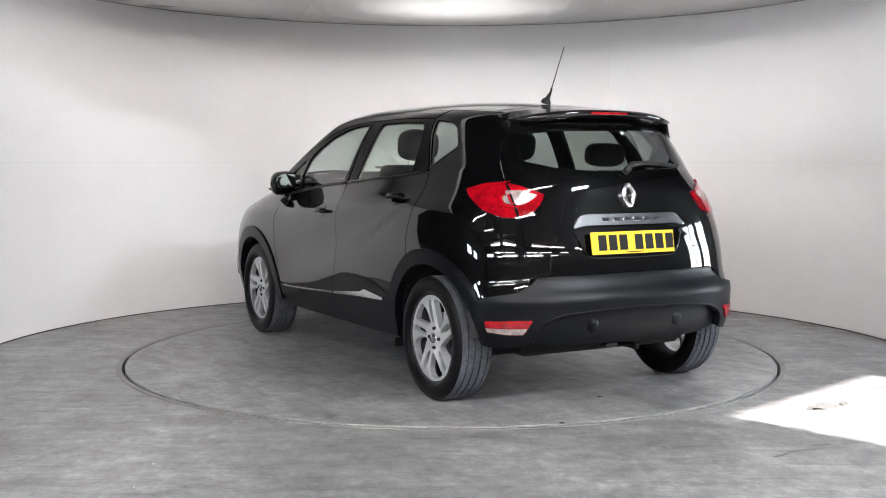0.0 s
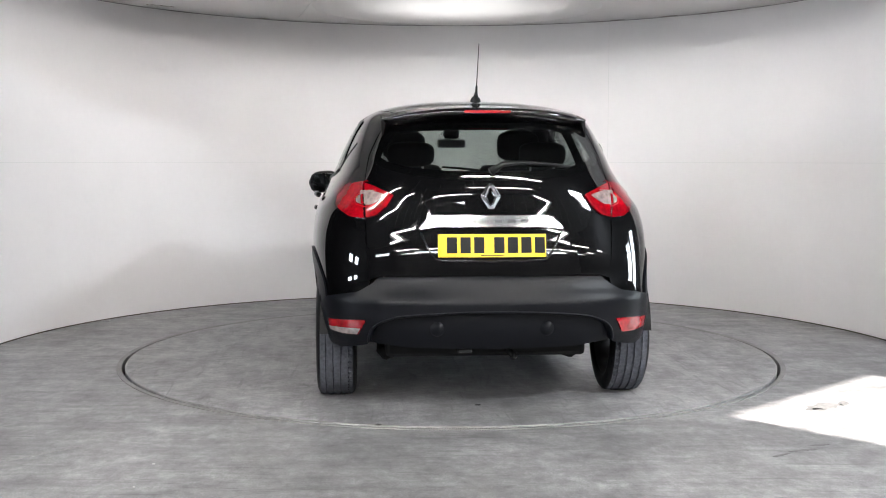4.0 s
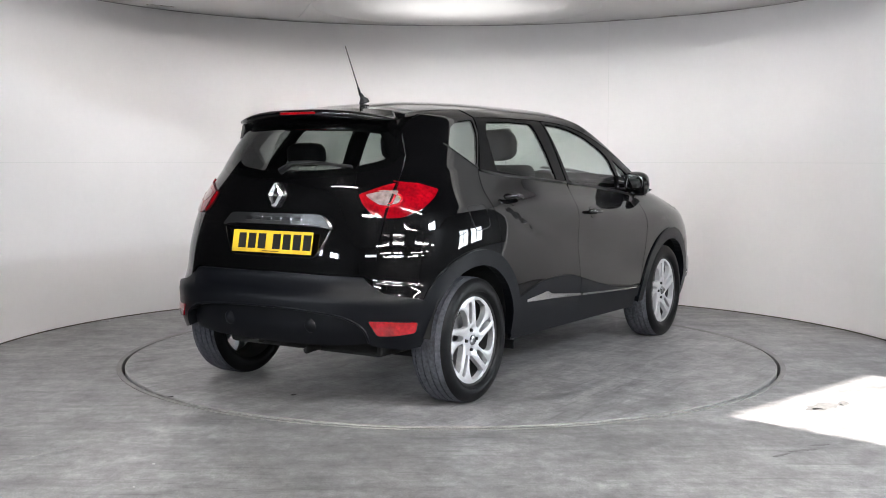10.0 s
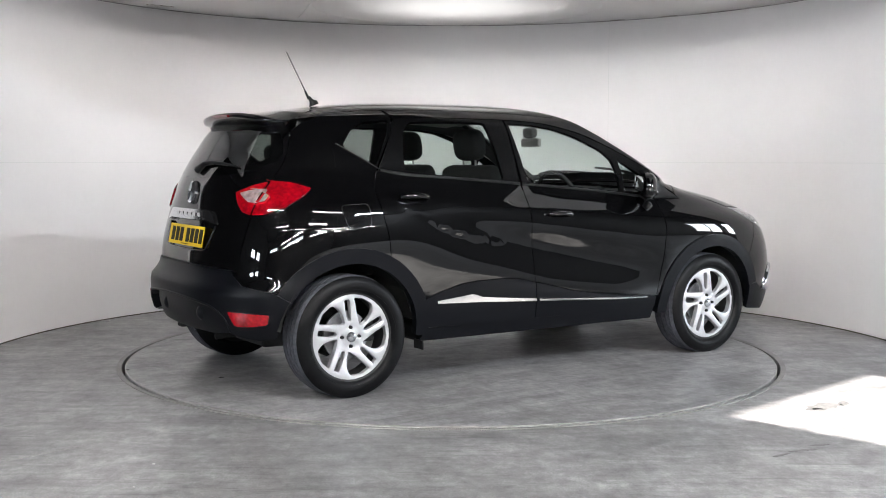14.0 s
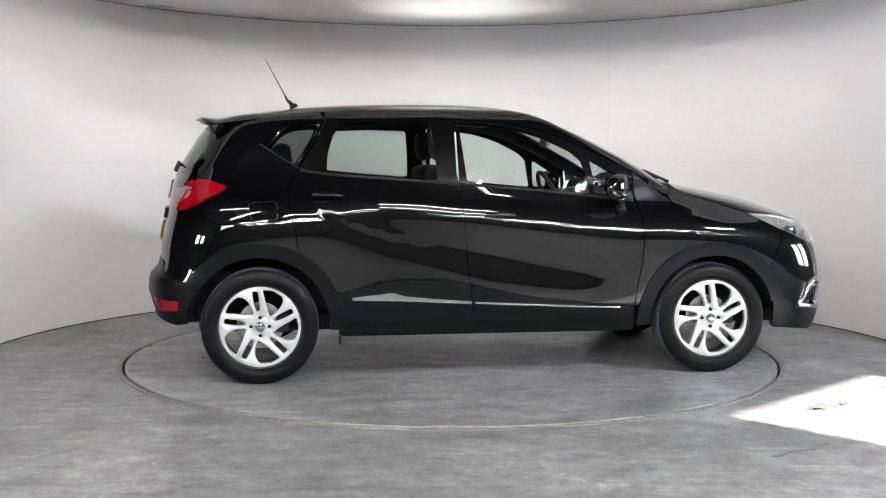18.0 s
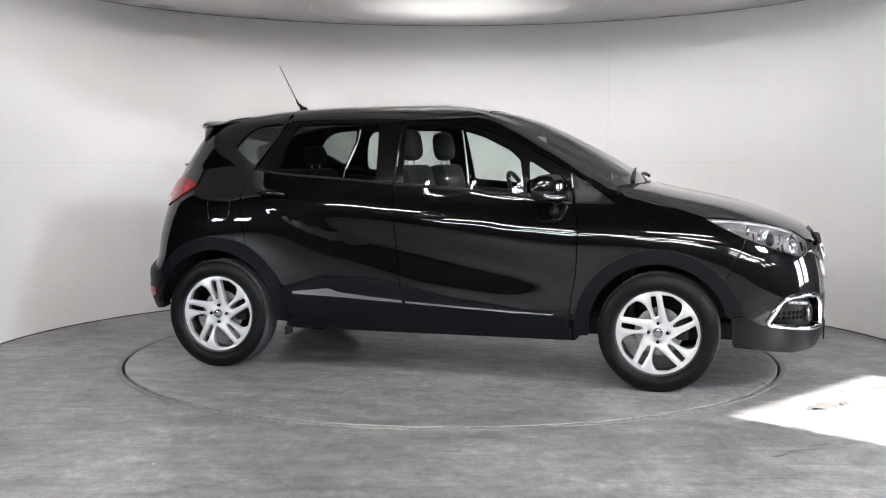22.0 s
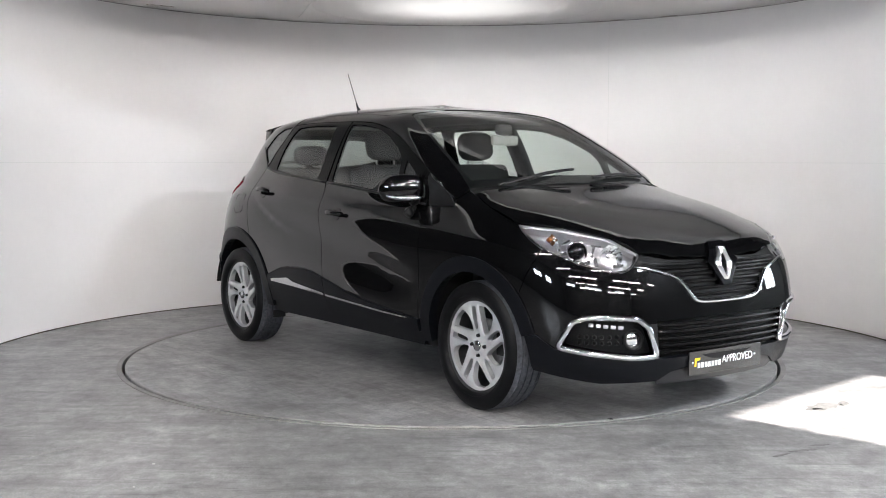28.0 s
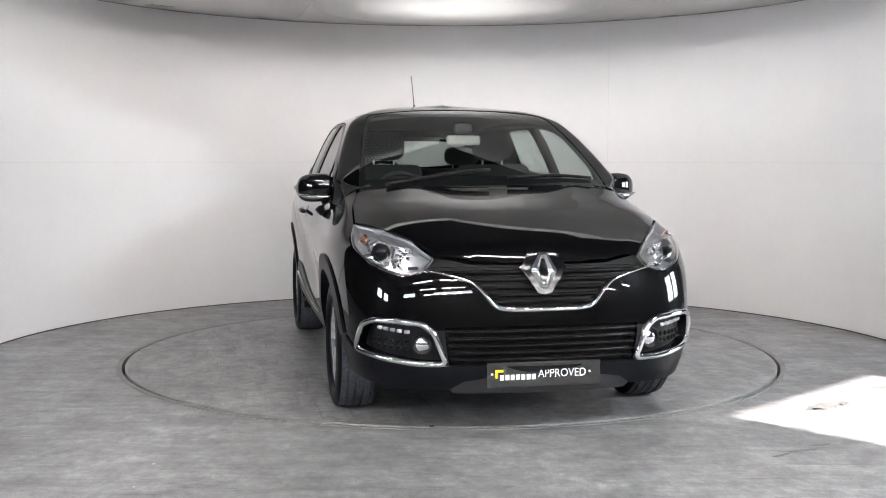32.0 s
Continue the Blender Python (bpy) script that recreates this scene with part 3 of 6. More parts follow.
# views from which panels are drawn: origin of rays, horizontal axis, vertical axis
VIEWS = {"side": (Vector((0, -3, 0)), Vector((0, 1, 0)), Vector((1, 0, 0)), Vector((0, 0, 1))),
         "rear": (Vector((-4, 0, 0)), Vector((1, 0, 0)), Vector((0, 1, 0)), Vector((0, 0, 1))),
         "front": (Vector((7, 0, 0)), Vector((-1, 0, 0)), Vector((0, 1, 0)), Vector((0, 0, 1))),
         "top": (Vector((0, 0, 4)), Vector((0, 0, -1)), Vector((1, 0, 0)), Vector((0, 1, 0)))}
r2 = math.sqrt(0.5)
VIEWS["rear_corner"] = (Vector((-3, -3, 0)), Vector((r2, r2, 0)), Vector((r2, -r2, 0)), Vector((0, 0, 1)))
VIEWS["front_corner"] = (Vector((6, -3, 0)), Vector((-r2, r2, 0)), Vector((r2, r2, 0)), Vector((0, 0, 1)))

down = Vector((-0.35, 0.62, -0.70)).normalized()
level = down.cross(Vector((0, 0, 1))).normalized() * -1
VIEWS["pillar"] = (Vector((1.3, -0.3, 1.3)) - down * 4, down, level, level.cross(down).normalized())


def cast(view, a, b):
    """The master's point and normal behind (a, b) of a view."""
    o, d, h, v = VIEWS[view]
    start = o + h * (a - o.dot(h)) + v * (b - o.dot(v))
    for nudge in (0.0, 0.0006, -0.0006, 0.003, -0.003):
        p, n, i, _ = MASTER.ray_cast(start + (h + v) * nudge, d)
        if p is not None:
            break
    else:
        p, n, i, _ = MASTER.find_nearest(start + d * (3.0 if view != "top" else 2.6))
    return p - (h + v) * nudge, normal_at(i, p)


# ---- panels cut from the master surface ----
def in_poly(pts, poly):
    """Even-odd test of points (n, 2) against a closed polygon."""
    x, y = pts[:, 0], pts[:, 1]
    inside = np.zeros(len(pts), bool)
    p = np.asarray(poly)
    for (x0, y0), (x1, y1) in zip(p, np.roll(p, -1, 0)):
        if y0 != y1:
            inside ^= ((y0 > y) != (y1 > y)) & (x < (x1 - x0) * (y - y0) / (y1 - y0) + x0)
    return inside


def poly_dist(pts, poly):
    p = np.asarray(poly)
    best = np.full(len(pts), 1e9)
    for a, b in zip(p, np.roll(p, -1, 0)):
        d = b - a
        t = np.clip(((pts - a) @ d) / max(d @ d, 1e-12), 0, 1)
        best = np.minimum(best, np.linalg.norm(pts - a - t[:, None] * d, axis=1))
    return best


def densify(poly, step):
    out = []
    for a, b in zip(poly, np.roll(np.asarray(poly, float), -1, 0)):
        a, b = np.asarray(a, float), np.asarray(b, float)
        n = max(1, int(np.ceil(np.linalg.norm(b - a) / step)))
        out += [a + (b - a) * k / n for k in range(n)]
    return np.array(out)


def inset(poly, gap):
    """Moves a closed polygon inwards by gap."""
    p = np.asarray(poly, float)
    area = 0.5 * np.sum(p[:, 0] * np.roll(p[:, 1], -1) - np.roll(p[:, 0], -1) * p[:, 1])
    e0, e1 = p - np.roll(p, 1, 0), np.roll(p, -1, 0) - p
    n = [np.stack([-e[:, 1], e[:, 0]], -1) / (np.linalg.norm(e, axis=1, keepdims=True) + 1e-12) for e in (e0, e1)]
    m = n[0] + n[1]
    m /= np.maximum(np.sum(m * m, 1, keepdims=True), 0.6) / 2
    return p + m * gap * (1 if area > 0 else -1)


def rounded(poly, r=0.02, n=4):
    """Rounds the corners of a closed polygon."""
    p, out = [np.array(q, float) for q in poly], []
    for i, c in enumerate(p):
        a, b = p[i - 1], p[(i + 1) % len(p)]
        la, lb = np.linalg.norm(a - c), np.linalg.norm(b - c)
        k = min(r, la * 0.45, lb * 0.45)
        s, e = c + (a - c) / la * k, c + (b - c) / lb * k
        out += [(1 - t) ** 2 * s + 2 * t * (1 - t) * c + t * t * e for t in np.linspace(0, 1, n + 1)]
    return np.array(out)


def spline(points, n=6):
    """A smooth open line through points of any dimension."""
    p = [np.array(q, float) for q in points]
    p = [2 * p[0] - p[1]] + p + [2 * p[-1] - p[-2]]
    out = []
    for i in range(1, len(p) - 2):
        for t in np.linspace(0, 1, n, endpoint=False):
            out.append(0.5 * (2 * p[i] + (p[i + 1] - p[i - 1]) * t + (2 * p[i - 1] - 5 * p[i] + 4 * p[i + 1] - p[i + 2]) * t * t
                              + (3 * p[i] - p[i - 1] - 3 * p[i + 1] + p[i + 2]) * t ** 3))
    return out + [p[-2]]


def flat(view, points):
    """Points in space as (a, b) of a view."""
    h, v = VIEWS[view][2:]
    return [(h.dot(Vector(p)), v.dot(Vector(p))) for p in points]


def on(view, points, lift=0.0):
    """(a, b) of a view as points on the master."""
    out = []
    for a, b in points:
        p, n = cast(view, a, b)
        out.append(p + n * lift)
    return out


def mirrored(points):
    return [Vector((p[0], -p[1], p[2])) for p in points]


def sheet(view, loop, holes=(), gap=0.002, lift=0.0, step=0.05, rim=0.02, edge=0.025, drop=None, open_edge=None):
    """A patch of the master inside loop (a, b), less holes, with its edges turned inwards: verts, faces, normals.
    drop(a, b): an extra offset along the normal. open_edge: a test of points whose rim is left out."""
    loops = [densify(inset(loop, gap), edge)] + [densify(inset(h, -gap), edge) for h in holes]
    lo, hi = loops[0].min(0), loops[0].max(0)
    gx, gy = np.meshgrid(np.arange(lo[0] + step / 2, hi[0], step), np.arange(lo[1] + step / 2, hi[1], step))
    inner = np.stack([gx.ravel(), gy.ravel()], -1)
    keep = in_poly(inner, loops[0])
    for h in loops[1:]:
        keep &= ~in_poly(inner, h)
    inner = inner[keep]
    for h in loops:
        if len(inner):
            inner = inner[poly_dist(inner, h) > step * 0.4]
    pts, edges = [], []
    for h in loops:
        k = len(pts)
        pts += [Vector(q) for q in h]
        edges += [(k + i, k + (i + 1) % len(h)) for i in range(len(h))]
    pts += [Vector(q) for q in inner]
    vs, es, fs = delaunay_2d_cdt(pts, edges, [], 0, 1e-6)[:3]
    mid = np.array([[sum(vs[k].x for k in f) / 3, sum(vs[k].y for k in f) / 3] for f in fs])
    keep = in_poly(mid, loops[0])
    for h in loops[1:]:
        keep &= ~in_poly(mid, h)
    faces = [tuple(f) for f, k in zip(fs, keep) if k]
    verts, norms = [], []
    for q in vs:
        p, n = cast(view, q.x, q.y)
        verts.append(p + n * (lift + (drop(q.x, q.y) if drop else 0.0)))
        norms.append(n)
    if open_edge:                      # halves meet on the centre line
        for p, n in zip(verts, norms):
            if open_edge(p):
                p.y, n.y = 0.0, 0.0
                n.normalize()
    # face the normals outwards
    out = []
    for f in faces:
        a, b, c = (verts[k] for k in f)
        out.append(f if (b - a).cross(c - a).dot(norms[f[0]]) >= 0 else f[::-1])
    faces = out
    if rim:
        count = {}
        for f in faces:
            for a, b in zip(f, f[1:] + f[:1]):
                count[(a, b)] = count.get((a, b), 0) + 1
        bound = [(a, b) for (a, b) in count if (b, a) not in count]
        if open_edge:
            bound = [(a, b) for a, b in bound if not (open_edge(verts[a]) and open_edge(verts[b]))]
        for a, b in bound:
            n = len(verts)
            d = (verts[b] - verts[a]).cross(norms[a])
            d = d.normalized() if d.length > 1e-9 else norms[a].copy()
            verts += [verts[a].copy(), verts[b].copy(), verts[b] - norms[b] * rim, verts[a] - norms[a] * rim]
            norms += [d, d, d, d]
            faces.append((n + 1, n, n + 3, n + 2))
    return verts, faces, norms


def both(piece):
    """A patch and its mirror image in one."""
    v, f, n = piece
    k = len(v)
    return v + mirrored(v), f + [tuple(i + k for i in q)[::-1] for q in f], n + mirrored(n)


def left_of(piece):
    v, f, n = piece
    return mirrored(v), [q[::-1] for q in f], mirrored(n)


def shell(name, piece, mat, parent, label=""):
    v, f, n = piece
    me = mesh_of(name, v, f, mat, True)
    me.normals_split_custom_set_from_vertices([tuple(q) for q in n])
    ob = new(name, me)
    ob.parent = parent
    return tagged(ob, label)


def pair(name, piece, mat, parent, label=""):
    """The right-hand part and its left-hand twin. parent: one thing, or the pair of parts that carry it."""
    pa = parent if isinstance(parent, tuple) else (parent, parent)
    return shell(name, piece, mat, pa[0], label), shell(name, left_of(piece), mat, pa[1], label)


def pair_mesh(name, verts, faces, mat, parent, label="", smooth=True):
    pa = parent if isinstance(parent, tuple) else (parent, parent)
    return (place(name, verts, faces, mat, smooth, pa[0], label),
            place(name, mirrored(verts), [f[::-1] for f in faces], mat, smooth, pa[1], label))


def bead(points, width, height, ups, closed=False):
    """A half-round bar of that width and height along points on a surface with normals ups."""
    pts, n, verts, faces = [Vector(p) for p in points], len(points), [], []
    prof = [(-1, -0.6), (-1, 0.35), (-0.6, 0.85), (0, 1), (0.6, 0.85), (1, 0.35), (1, -0.6)]
    m = len(prof)
    for i, p in enumerate(pts):
        a = pts[(i - 1) % n] if closed or i else p
        b = pts[(i + 1) % n] if closed or i < n - 1 else p
        side = (b - a).normalized().cross(ups[i]).normalized()
        w = width[i] if isinstance(width, (list, tuple)) else width
        for s, h in prof:
            verts.append(p + side * (s * w / 2) + ups[i] * (h * height))
    for i in range(n if closed else n - 1):
        for k in range(m - 1):
            a, b = i * m + k, ((i + 1) % n) * m + k
            faces.append((a, a + 1, b + 1, b)[::-1])
    if not closed:
        faces += [tuple(range(m)), tuple((n - 1) * m + k for k in range(m))[::-1]]
    return verts, faces


def line_on(view, points, lift=0.0):
    """Points and normals of a line drawn on the master."""
    out = [cast(view, a, b) for a, b in points]
    return [p + n * lift for p, n in out], [n for p, n in out]


# ---- the car's panels ----
CAR_AT = (-1.1969, -0.0529)
WHEEL_X, HUB_Z = (0.0, 2.606), 0.324
ARCH_IN, ARCH_OUT, ARCH_FRONT = 0.388, 0.464, 0.448
car = tagged(new("car"), "glossy black five-door crossover car with grey cladding on the turntable", "car")


def glass_material(name, tint, rough=0.015, least=0.06):
    """Thin glazing: tinted see-through with a mirror gloss that grows towards grazing."""
    m = bpy.data.materials.new(name)
    m.use_nodes = True
    nt = m.node_tree
    nt.nodes.remove(nt.nodes["Principled BSDF"])
    t, g, mix, lw, pw, mr = (nt.nodes.new(k) for k in ("ShaderNodeBsdfTransparent", "ShaderNodeBsdfGlossy", "ShaderNodeMixShader", "ShaderNodeLayerWeight", "ShaderNodeMath", "ShaderNodeMapRange"))
    t.inputs[0].default_value, g.inputs["Roughness"].default_value = (*tint, 1), rough
    lw.inputs["Blend"].default_value, pw.operation, pw.inputs[1].default_value = 0.5, "POWER", 4.0
    mr.inputs["To Min"].default_value, mr.inputs["To Max"].default_value = least, 1.0
    nt.links.new(lw.outputs["Facing"], pw.inputs[0]), nt.links.new(pw.outputs[0], mr.inputs["Value"]), nt.links.new(mr.outputs[0], mix.inputs[0])
    nt.links.new(t.outputs[0], mix.inputs[1]), nt.links.new(g.outputs[0], mix.inputs[2])
    nt.links.new(mix.outputs[0], nt.nodes["Material Output"].inputs[0])
    return m


GLASS = glass_material("green_tinted_glass", (0.80, 0.86, 0.83))
DARK_GLASS = glass_material("dark_tinted_glass", (0.36, 0.39, 0.375), least=0.09)
REAR_GLASS = glass_material("darker_green_glass", (0.66, 0.72, 0.69))
CLEAR = glass_material("clear_lamp_lens", (0.9, 0.9, 0.9))


def s_on(pts):
    return on("side", pts)


def r_on(pts):
    return on("rear", pts)


def f_on(pts):
    return on("front", pts)


def t_on(pts):
    return on("top", pts)


def arc(cx, r, a0, a1, n=14):
    return [(cx + r * math.cos(radians(a)), HUB_Z + r * math.sin(radians(a))) for a in np.linspace(a0, a1, n)]


# shared seam lines
BELT = smooth_curve([(0.20, 1.192), (0.37, 1.162), (0.69, 1.138), (1.01, 1.113), (1.33, 1.088), (1.65, 1.060), (1.90, 1.034), (2.15, 1.003)])
WINTOP = smooth_curve([(0.375, 1.474), (0.69, 1.482), (1.11, 1.478), (1.34, 1.466), (1.6, 1.418), (1.82, 1.335), (2.045, 1.227), (2.118, 1.19)])
ROOFEDGE = smooth_curve([(-0.2, 1.472), (-0.05, 1.492), (0.1, 1.505), (0.4, 1.519), (0.8, 1.526), (1.2, 1.518), (1.5, 1.499)])
CLADTOP = smooth_curve([(0.40, 0.490), (0.56, 0.540), (0.72, 0.577), (0.97, 0.582), (1.17, 0.547), (1.49, 0.477), (1.81, 0.436), (2.13, 0.405)])
along = lambda c, a, b, n=8: [(x, float(c(x))) for x in np.linspace(a, b, n)]
B_GAP = spline([(1.113, 1.106), (1.131, 0.941), (1.147, 0.751), (1.168, 0.548)], 4)
B_LOW = [(1.168, 0.548), (1.187, 0.412), (1.194, 0.33)]
R_EDGE = spline([(0.204, 1.19), (0.168, 1.097), (0.166, 1.019), (0.18, 0.926), (0.201, 0.832), (0.213, 0.734)], 4)
F_EDGE = spline([(2.15, 1.003), (2.172, 0.9), (2.177, 0.813), (2.169, 0.653), (2.153, 0.556), (2.131, 0.405)], 4)
DOOR_FRAME_REAR = [(0.375, 1.474), (0.335, 1.384), (0.204, 1.19)]
GATE_SEAM = [(-0.590, 0.655), (-0.603, 0.80), (-0.611, 0.955), (-0.614, 1.037), (-0.613, 1.133), (-0.602, 1.20), (-0.588, 1.27), (-0.535, 1.38), (-0.49, 1.44)]
BUMP_TOP_R = [(-0.65, 0.603), (-0.58, 0.645), (-0.545, 0.672)]
A_EDGE = [(1.545, 0.0), (1.552, -0.25), (1.592, -0.512), (1.632, -0.543), (1.785, -0.584), (1.978, -0.623), (2.171, -0.655), (2.353, -0.686)]     # windscreen, top view

# doors
fd = B_GAP[::-1] + along(BELT, 1.12, 2.145)[1:] + F_EDGE[1:] + along(CLADTOP, 2.12, 1.19)
front_doors = pair("front_door", sheet("side", fd, step=0.035), PAINT, car)
rd = R_EDGE[::-1] + along(BELT, 0.22, 1.10) + B_GAP[1:] + along(CLADTOP, 1.15, 0.45) + arc(0, ARCH_OUT, 24, 60)
rear_doors = pair("rear_door", sheet("side", rd, step=0.035), PAINT, car)
fdc = along(CLADTOP, 1.17, 2.128) + [(2.126, 0.335), (1.193, 0.335), (1.187, 0.412)]
pair("door_cladding", sheet("side", fdc, lift=0.006), CLAD, front_doors, "grained grey plastic lower cladding")
rdc = B_LOW[::-1] + along(CLADTOP, 1.15, 0.44) + arc(0, ARCH_OUT, 21, 1.5, 6)
pair("door_cladding", sheet("side", rdc, lift=0.006), CLAD, rear_doors, "grained grey plastic lower cladding")
pair("sill", sheet("side", [(0.462, 0.331), (2.14, 0.331), (2.13, 0.255), (0.43, 0.262)], lift=-0.012), CLAD, car, "grey plastic sill cover")
STRIP = material("dull_chrome_strip", (0.55, 0.55, 0.56), 0.14, 1.0, rough_vary=0.04)
# bright strips on the cladding
def tipped_normals(piece, k=0.10):
    """The same patch with only its shading normals tipped upwards, to catch more light."""
    v, f, n = piece
    return v, f, [(q + Vector((0, 0, k))).normalized() for q in n]


bar = [(0.505, 0.484), (0.58, 0.492), (0.66, 0.500), (0.72, 0.508), (0.745, 0.506), (0.80, 0.488), (0.98, 0.471), (1.178, 0.455), (1.182, 0.440), (0.95, 0.452), (0.80, 0.460), (0.60, 0.466), (0.507, 0.470)]
pair("trim_strip", tipped_normals(sheet("side", bar, lift=0.014, step=0.012, rim=0.01, gap=0)), STRIP, rear_doors, "bright chrome strip shaped like a blade")
bar = [(1.198, 0.452), (1.5, 0.436), (1.81, 0.419), (2.045, 0.409), (2.045, 0.403), (1.81, 0.409), (1.5, 0.425), (1.2, 0.440)]
pair("trim_strip", tipped_normals(sheet("side", bar, lift=0.014, step=0.01, rim=0.01, gap=0)), STRIP, front_doors, "bright tapering chrome strip")

# window frames and glazing of the doors
FD_FRAME = along(BELT, 1.117, 2.14) + [(2.138, 1.03), (2.122, 1.185)] + along(WINTOP, 2.1, 1.117)
FD_GLASS = rounded(along(BELT, 1.155, 1.88) [::1] and [(1.165, 1.118), (1.5, 1.092), (1.872, 1.058), (1.832, 1.245), (1.77, 1.302), (1.60, 1.383), (1.45, 1.428), (1.30, 1.450), (1.135, 1.458)], 0.02)
FD_VENT = rounded([(1.905, 1.06), (2.105, 1.045), (2.10, 1.118), (2.02, 1.165), (1.885, 1.246)], 0.015)
pair("window_frame", sheet("side", FD_FRAME, [FD_GLASS, FD_VENT], lift=-0.001), FRAME_BLACK, front_doors, "gloss black window surround")
for o in pair("window", sheet("side", FD_GLASS, gap=-0.004, lift=-0.006, rim=0), GLASS, front_doors, "green-tinted door window") + pair("vent_window", sheet("side", FD_VENT, gap=-0.004, lift=-0.006, rim=0), GLASS, front_doors, "small fixed triangular window"):
    o.visible_shadow = False
RD_FRAME = along(BELT, 0.215, 1.105) + [(1.110, 1.476)] + along(WINTOP, 1.105, 0.38) + [(0.335, 1.384)]
RD_GLASS = rounded([(0.375, 1.185), (0.66, 1.156), (0.995, 1.130), (0.985, 1.30), (0.965, 1.456), (0.70, 1.460), (0.47, 1.452), (0.42, 1.40), (0.385, 1.29)], 0.025)
pair("window_frame", sheet("side", RD_FRAME, [RD_GLASS], lift=-0.001), FRAME_BLACK, rear_doors, "gloss black window surround")
for o in pair("window", sheet("side", RD_GLASS, gap=-0.004, lift=-0.006, rim=0), REAR_GLASS, rear_doors, "green-tinted door window"):
    o.visible_shadow = False
# waist seals
for who, a, b in ((front_doors, 1.12, 2.13), (rear_doors, 0.23, 1.10)):
    p, n = line_on("side", [(x, z + 0.004) for x, z in along(BELT, a, b, 14)], 0.002)
    v, f = bead(p, 0.014, 0.006, n)
    pair_mesh("waist_seal", v, f, SATIN_BLACK, who)

# door handles, each with a cup behind it
for who, x, z in ((rear_doors, 0.375, 1.037), (front_doors, 1.335, 0.931)):
    cup = [(x + 0.045 * math.cos(a), z + 0.036 * math.sin(a)) for a in np.linspace(0, 2 * math.pi, 20, endpoint=False)]
    cups = pair("handle_cup", sheet("side", cup, lift=0.0015, step=0.02, rim=0, gap=0, drop=lambda a, b: 0.0), GLOSS_BLACK, who)
    xs = np.linspace(x - 0.085, x + 0.085, 13)
    p, n = line_on("side", [(k, z - 0.03 * (k - x)) for k in xs])
    rise = [0.012 + 0.026 * math.sqrt(max(0.0, 1 - ((k - x) / 0.088) ** 2)) for k in xs]
    v, f = bead([a + b * r for a, b, r in zip(p, n, rise)], [0.018 + 0.012 * math.sqrt(max(0, 1 - ((k - x) / 0.088) ** 2)) for k in xs], 0.012, n)
    pair_mesh("handle", v, f, PAINT, who, "black pull handle")

# body side: rear quarter, pillars and roof rail, front wing
LAMP_OUT = r_on([(-0.615, 1.133), (-0.616, 1.037), (-0.613, 0.957)]) + s_on([(-0.408, 0.961), (-0.325, 0.998), (-0.225, 1.055), (-0.17, 1.097), (-0.26, 1.128), (-0.364, 1.140)])
quarter = (s_on(R_EDGE) + s_on(arc(0, ARCH_OUT, 62, 148)) + r_on(BUMP_TOP_R[:2]) + r_on([(-0.596, 0.637)] + GATE_SEAM)
           + s_on(along(ROOFEDGE, -0.12, 0.36)) + s_on(DOOR_FRAME_REAR[:-1]))
QGLASS = s_on(rounded([(0.045, 1.318), (0.12, 1.41), (0.20, 1.448), (0.345, 1.462), (0.315, 1.385), (0.215, 1.225), (0.19, 1.222)], 0.02))
quarters = pair("rear_wing", sheet("rear_corner", flat("rear_corner", quarter), [flat("rear_corner", QGLASS)], step=0.025), PAINT, car)
for o in pair("quarter_window", sheet("rear_corner", flat("rear_corner", QGLASS), gap=-0.004, lift=-0.005, rim=0), DARK_GLASS, quarters, "small dark rear quarter window"):
    o.visible_shadow = False
p, n = line_on("side", spline([(0.01, 1.330), (0.11, 1.268), (0.215, 1.200)], 6), 0.001)
v, f = bead(p, 0.007, 0.003, n)
pair_mesh("crease_trim", v, f, SATIN_BLACK, quarters, "fine black line along the rear pillar")
flap = rounded([(-0.06, 1.01), (0.10, 1.018), (0.10, 0.90), (-0.03, 0.885)], 0.03)
pair_loop = line_on("side", flap, 0.0003)
v, f = bead(pair_loop[0], 0.004, 0.0008, pair_loop[1], True)
place("fuel_flap", v, f, SATIN_BLACK, True, quarters[0], "round-cornered fuel flap outline")
rail = flat("pillar", s_on(along(WINTOP, 0.38, 2.1, 30) + [(2.124, 1.188), (2.20, 1.135), (2.29, 1.07), (2.345, 1.045), (2.372, 1.066)]) + t_on([(2.365, -0.692)] + [tuple(q) for q in spline(A_EDGE[2:], 6)[::-1]]) + s_on(along(ROOFEDGE, 1.5, 0.37, 14)))
pair("roof_pillar", sheet("pillar", rail, step=0.025, edge=0.015), PAINT, car)
pair("sail_panel", sheet("side", [(2.128, 1.183), (2.20, 1.130), (2.29, 1.065), (2.372, 1.006), (2.155, 1.008), (2.144, 1.03)], lift=0.001), SATIN_BLACK, car, "black plastic corner panel at the mirror")
wing = (s_on([(2.131, 0.405)] + F_EDGE[::-1] + [(2.372, 1.004), (2.345, 1.04), (2.385, 1.084)]) + t_on([(2.42, -0.705), (2.6, -0.748), (2.84, -0.772)])
        + s_on([(2.90, 0.905), (2.96, 0.875), (3.047, 0.833), (3.0, 0.72)]) + s_on(arc(2.606, ARCH_FRONT, 40, 169)))
pair("front_wing", sheet("front_corner", flat("front_corner", wing), step=0.03), PAINT, car)

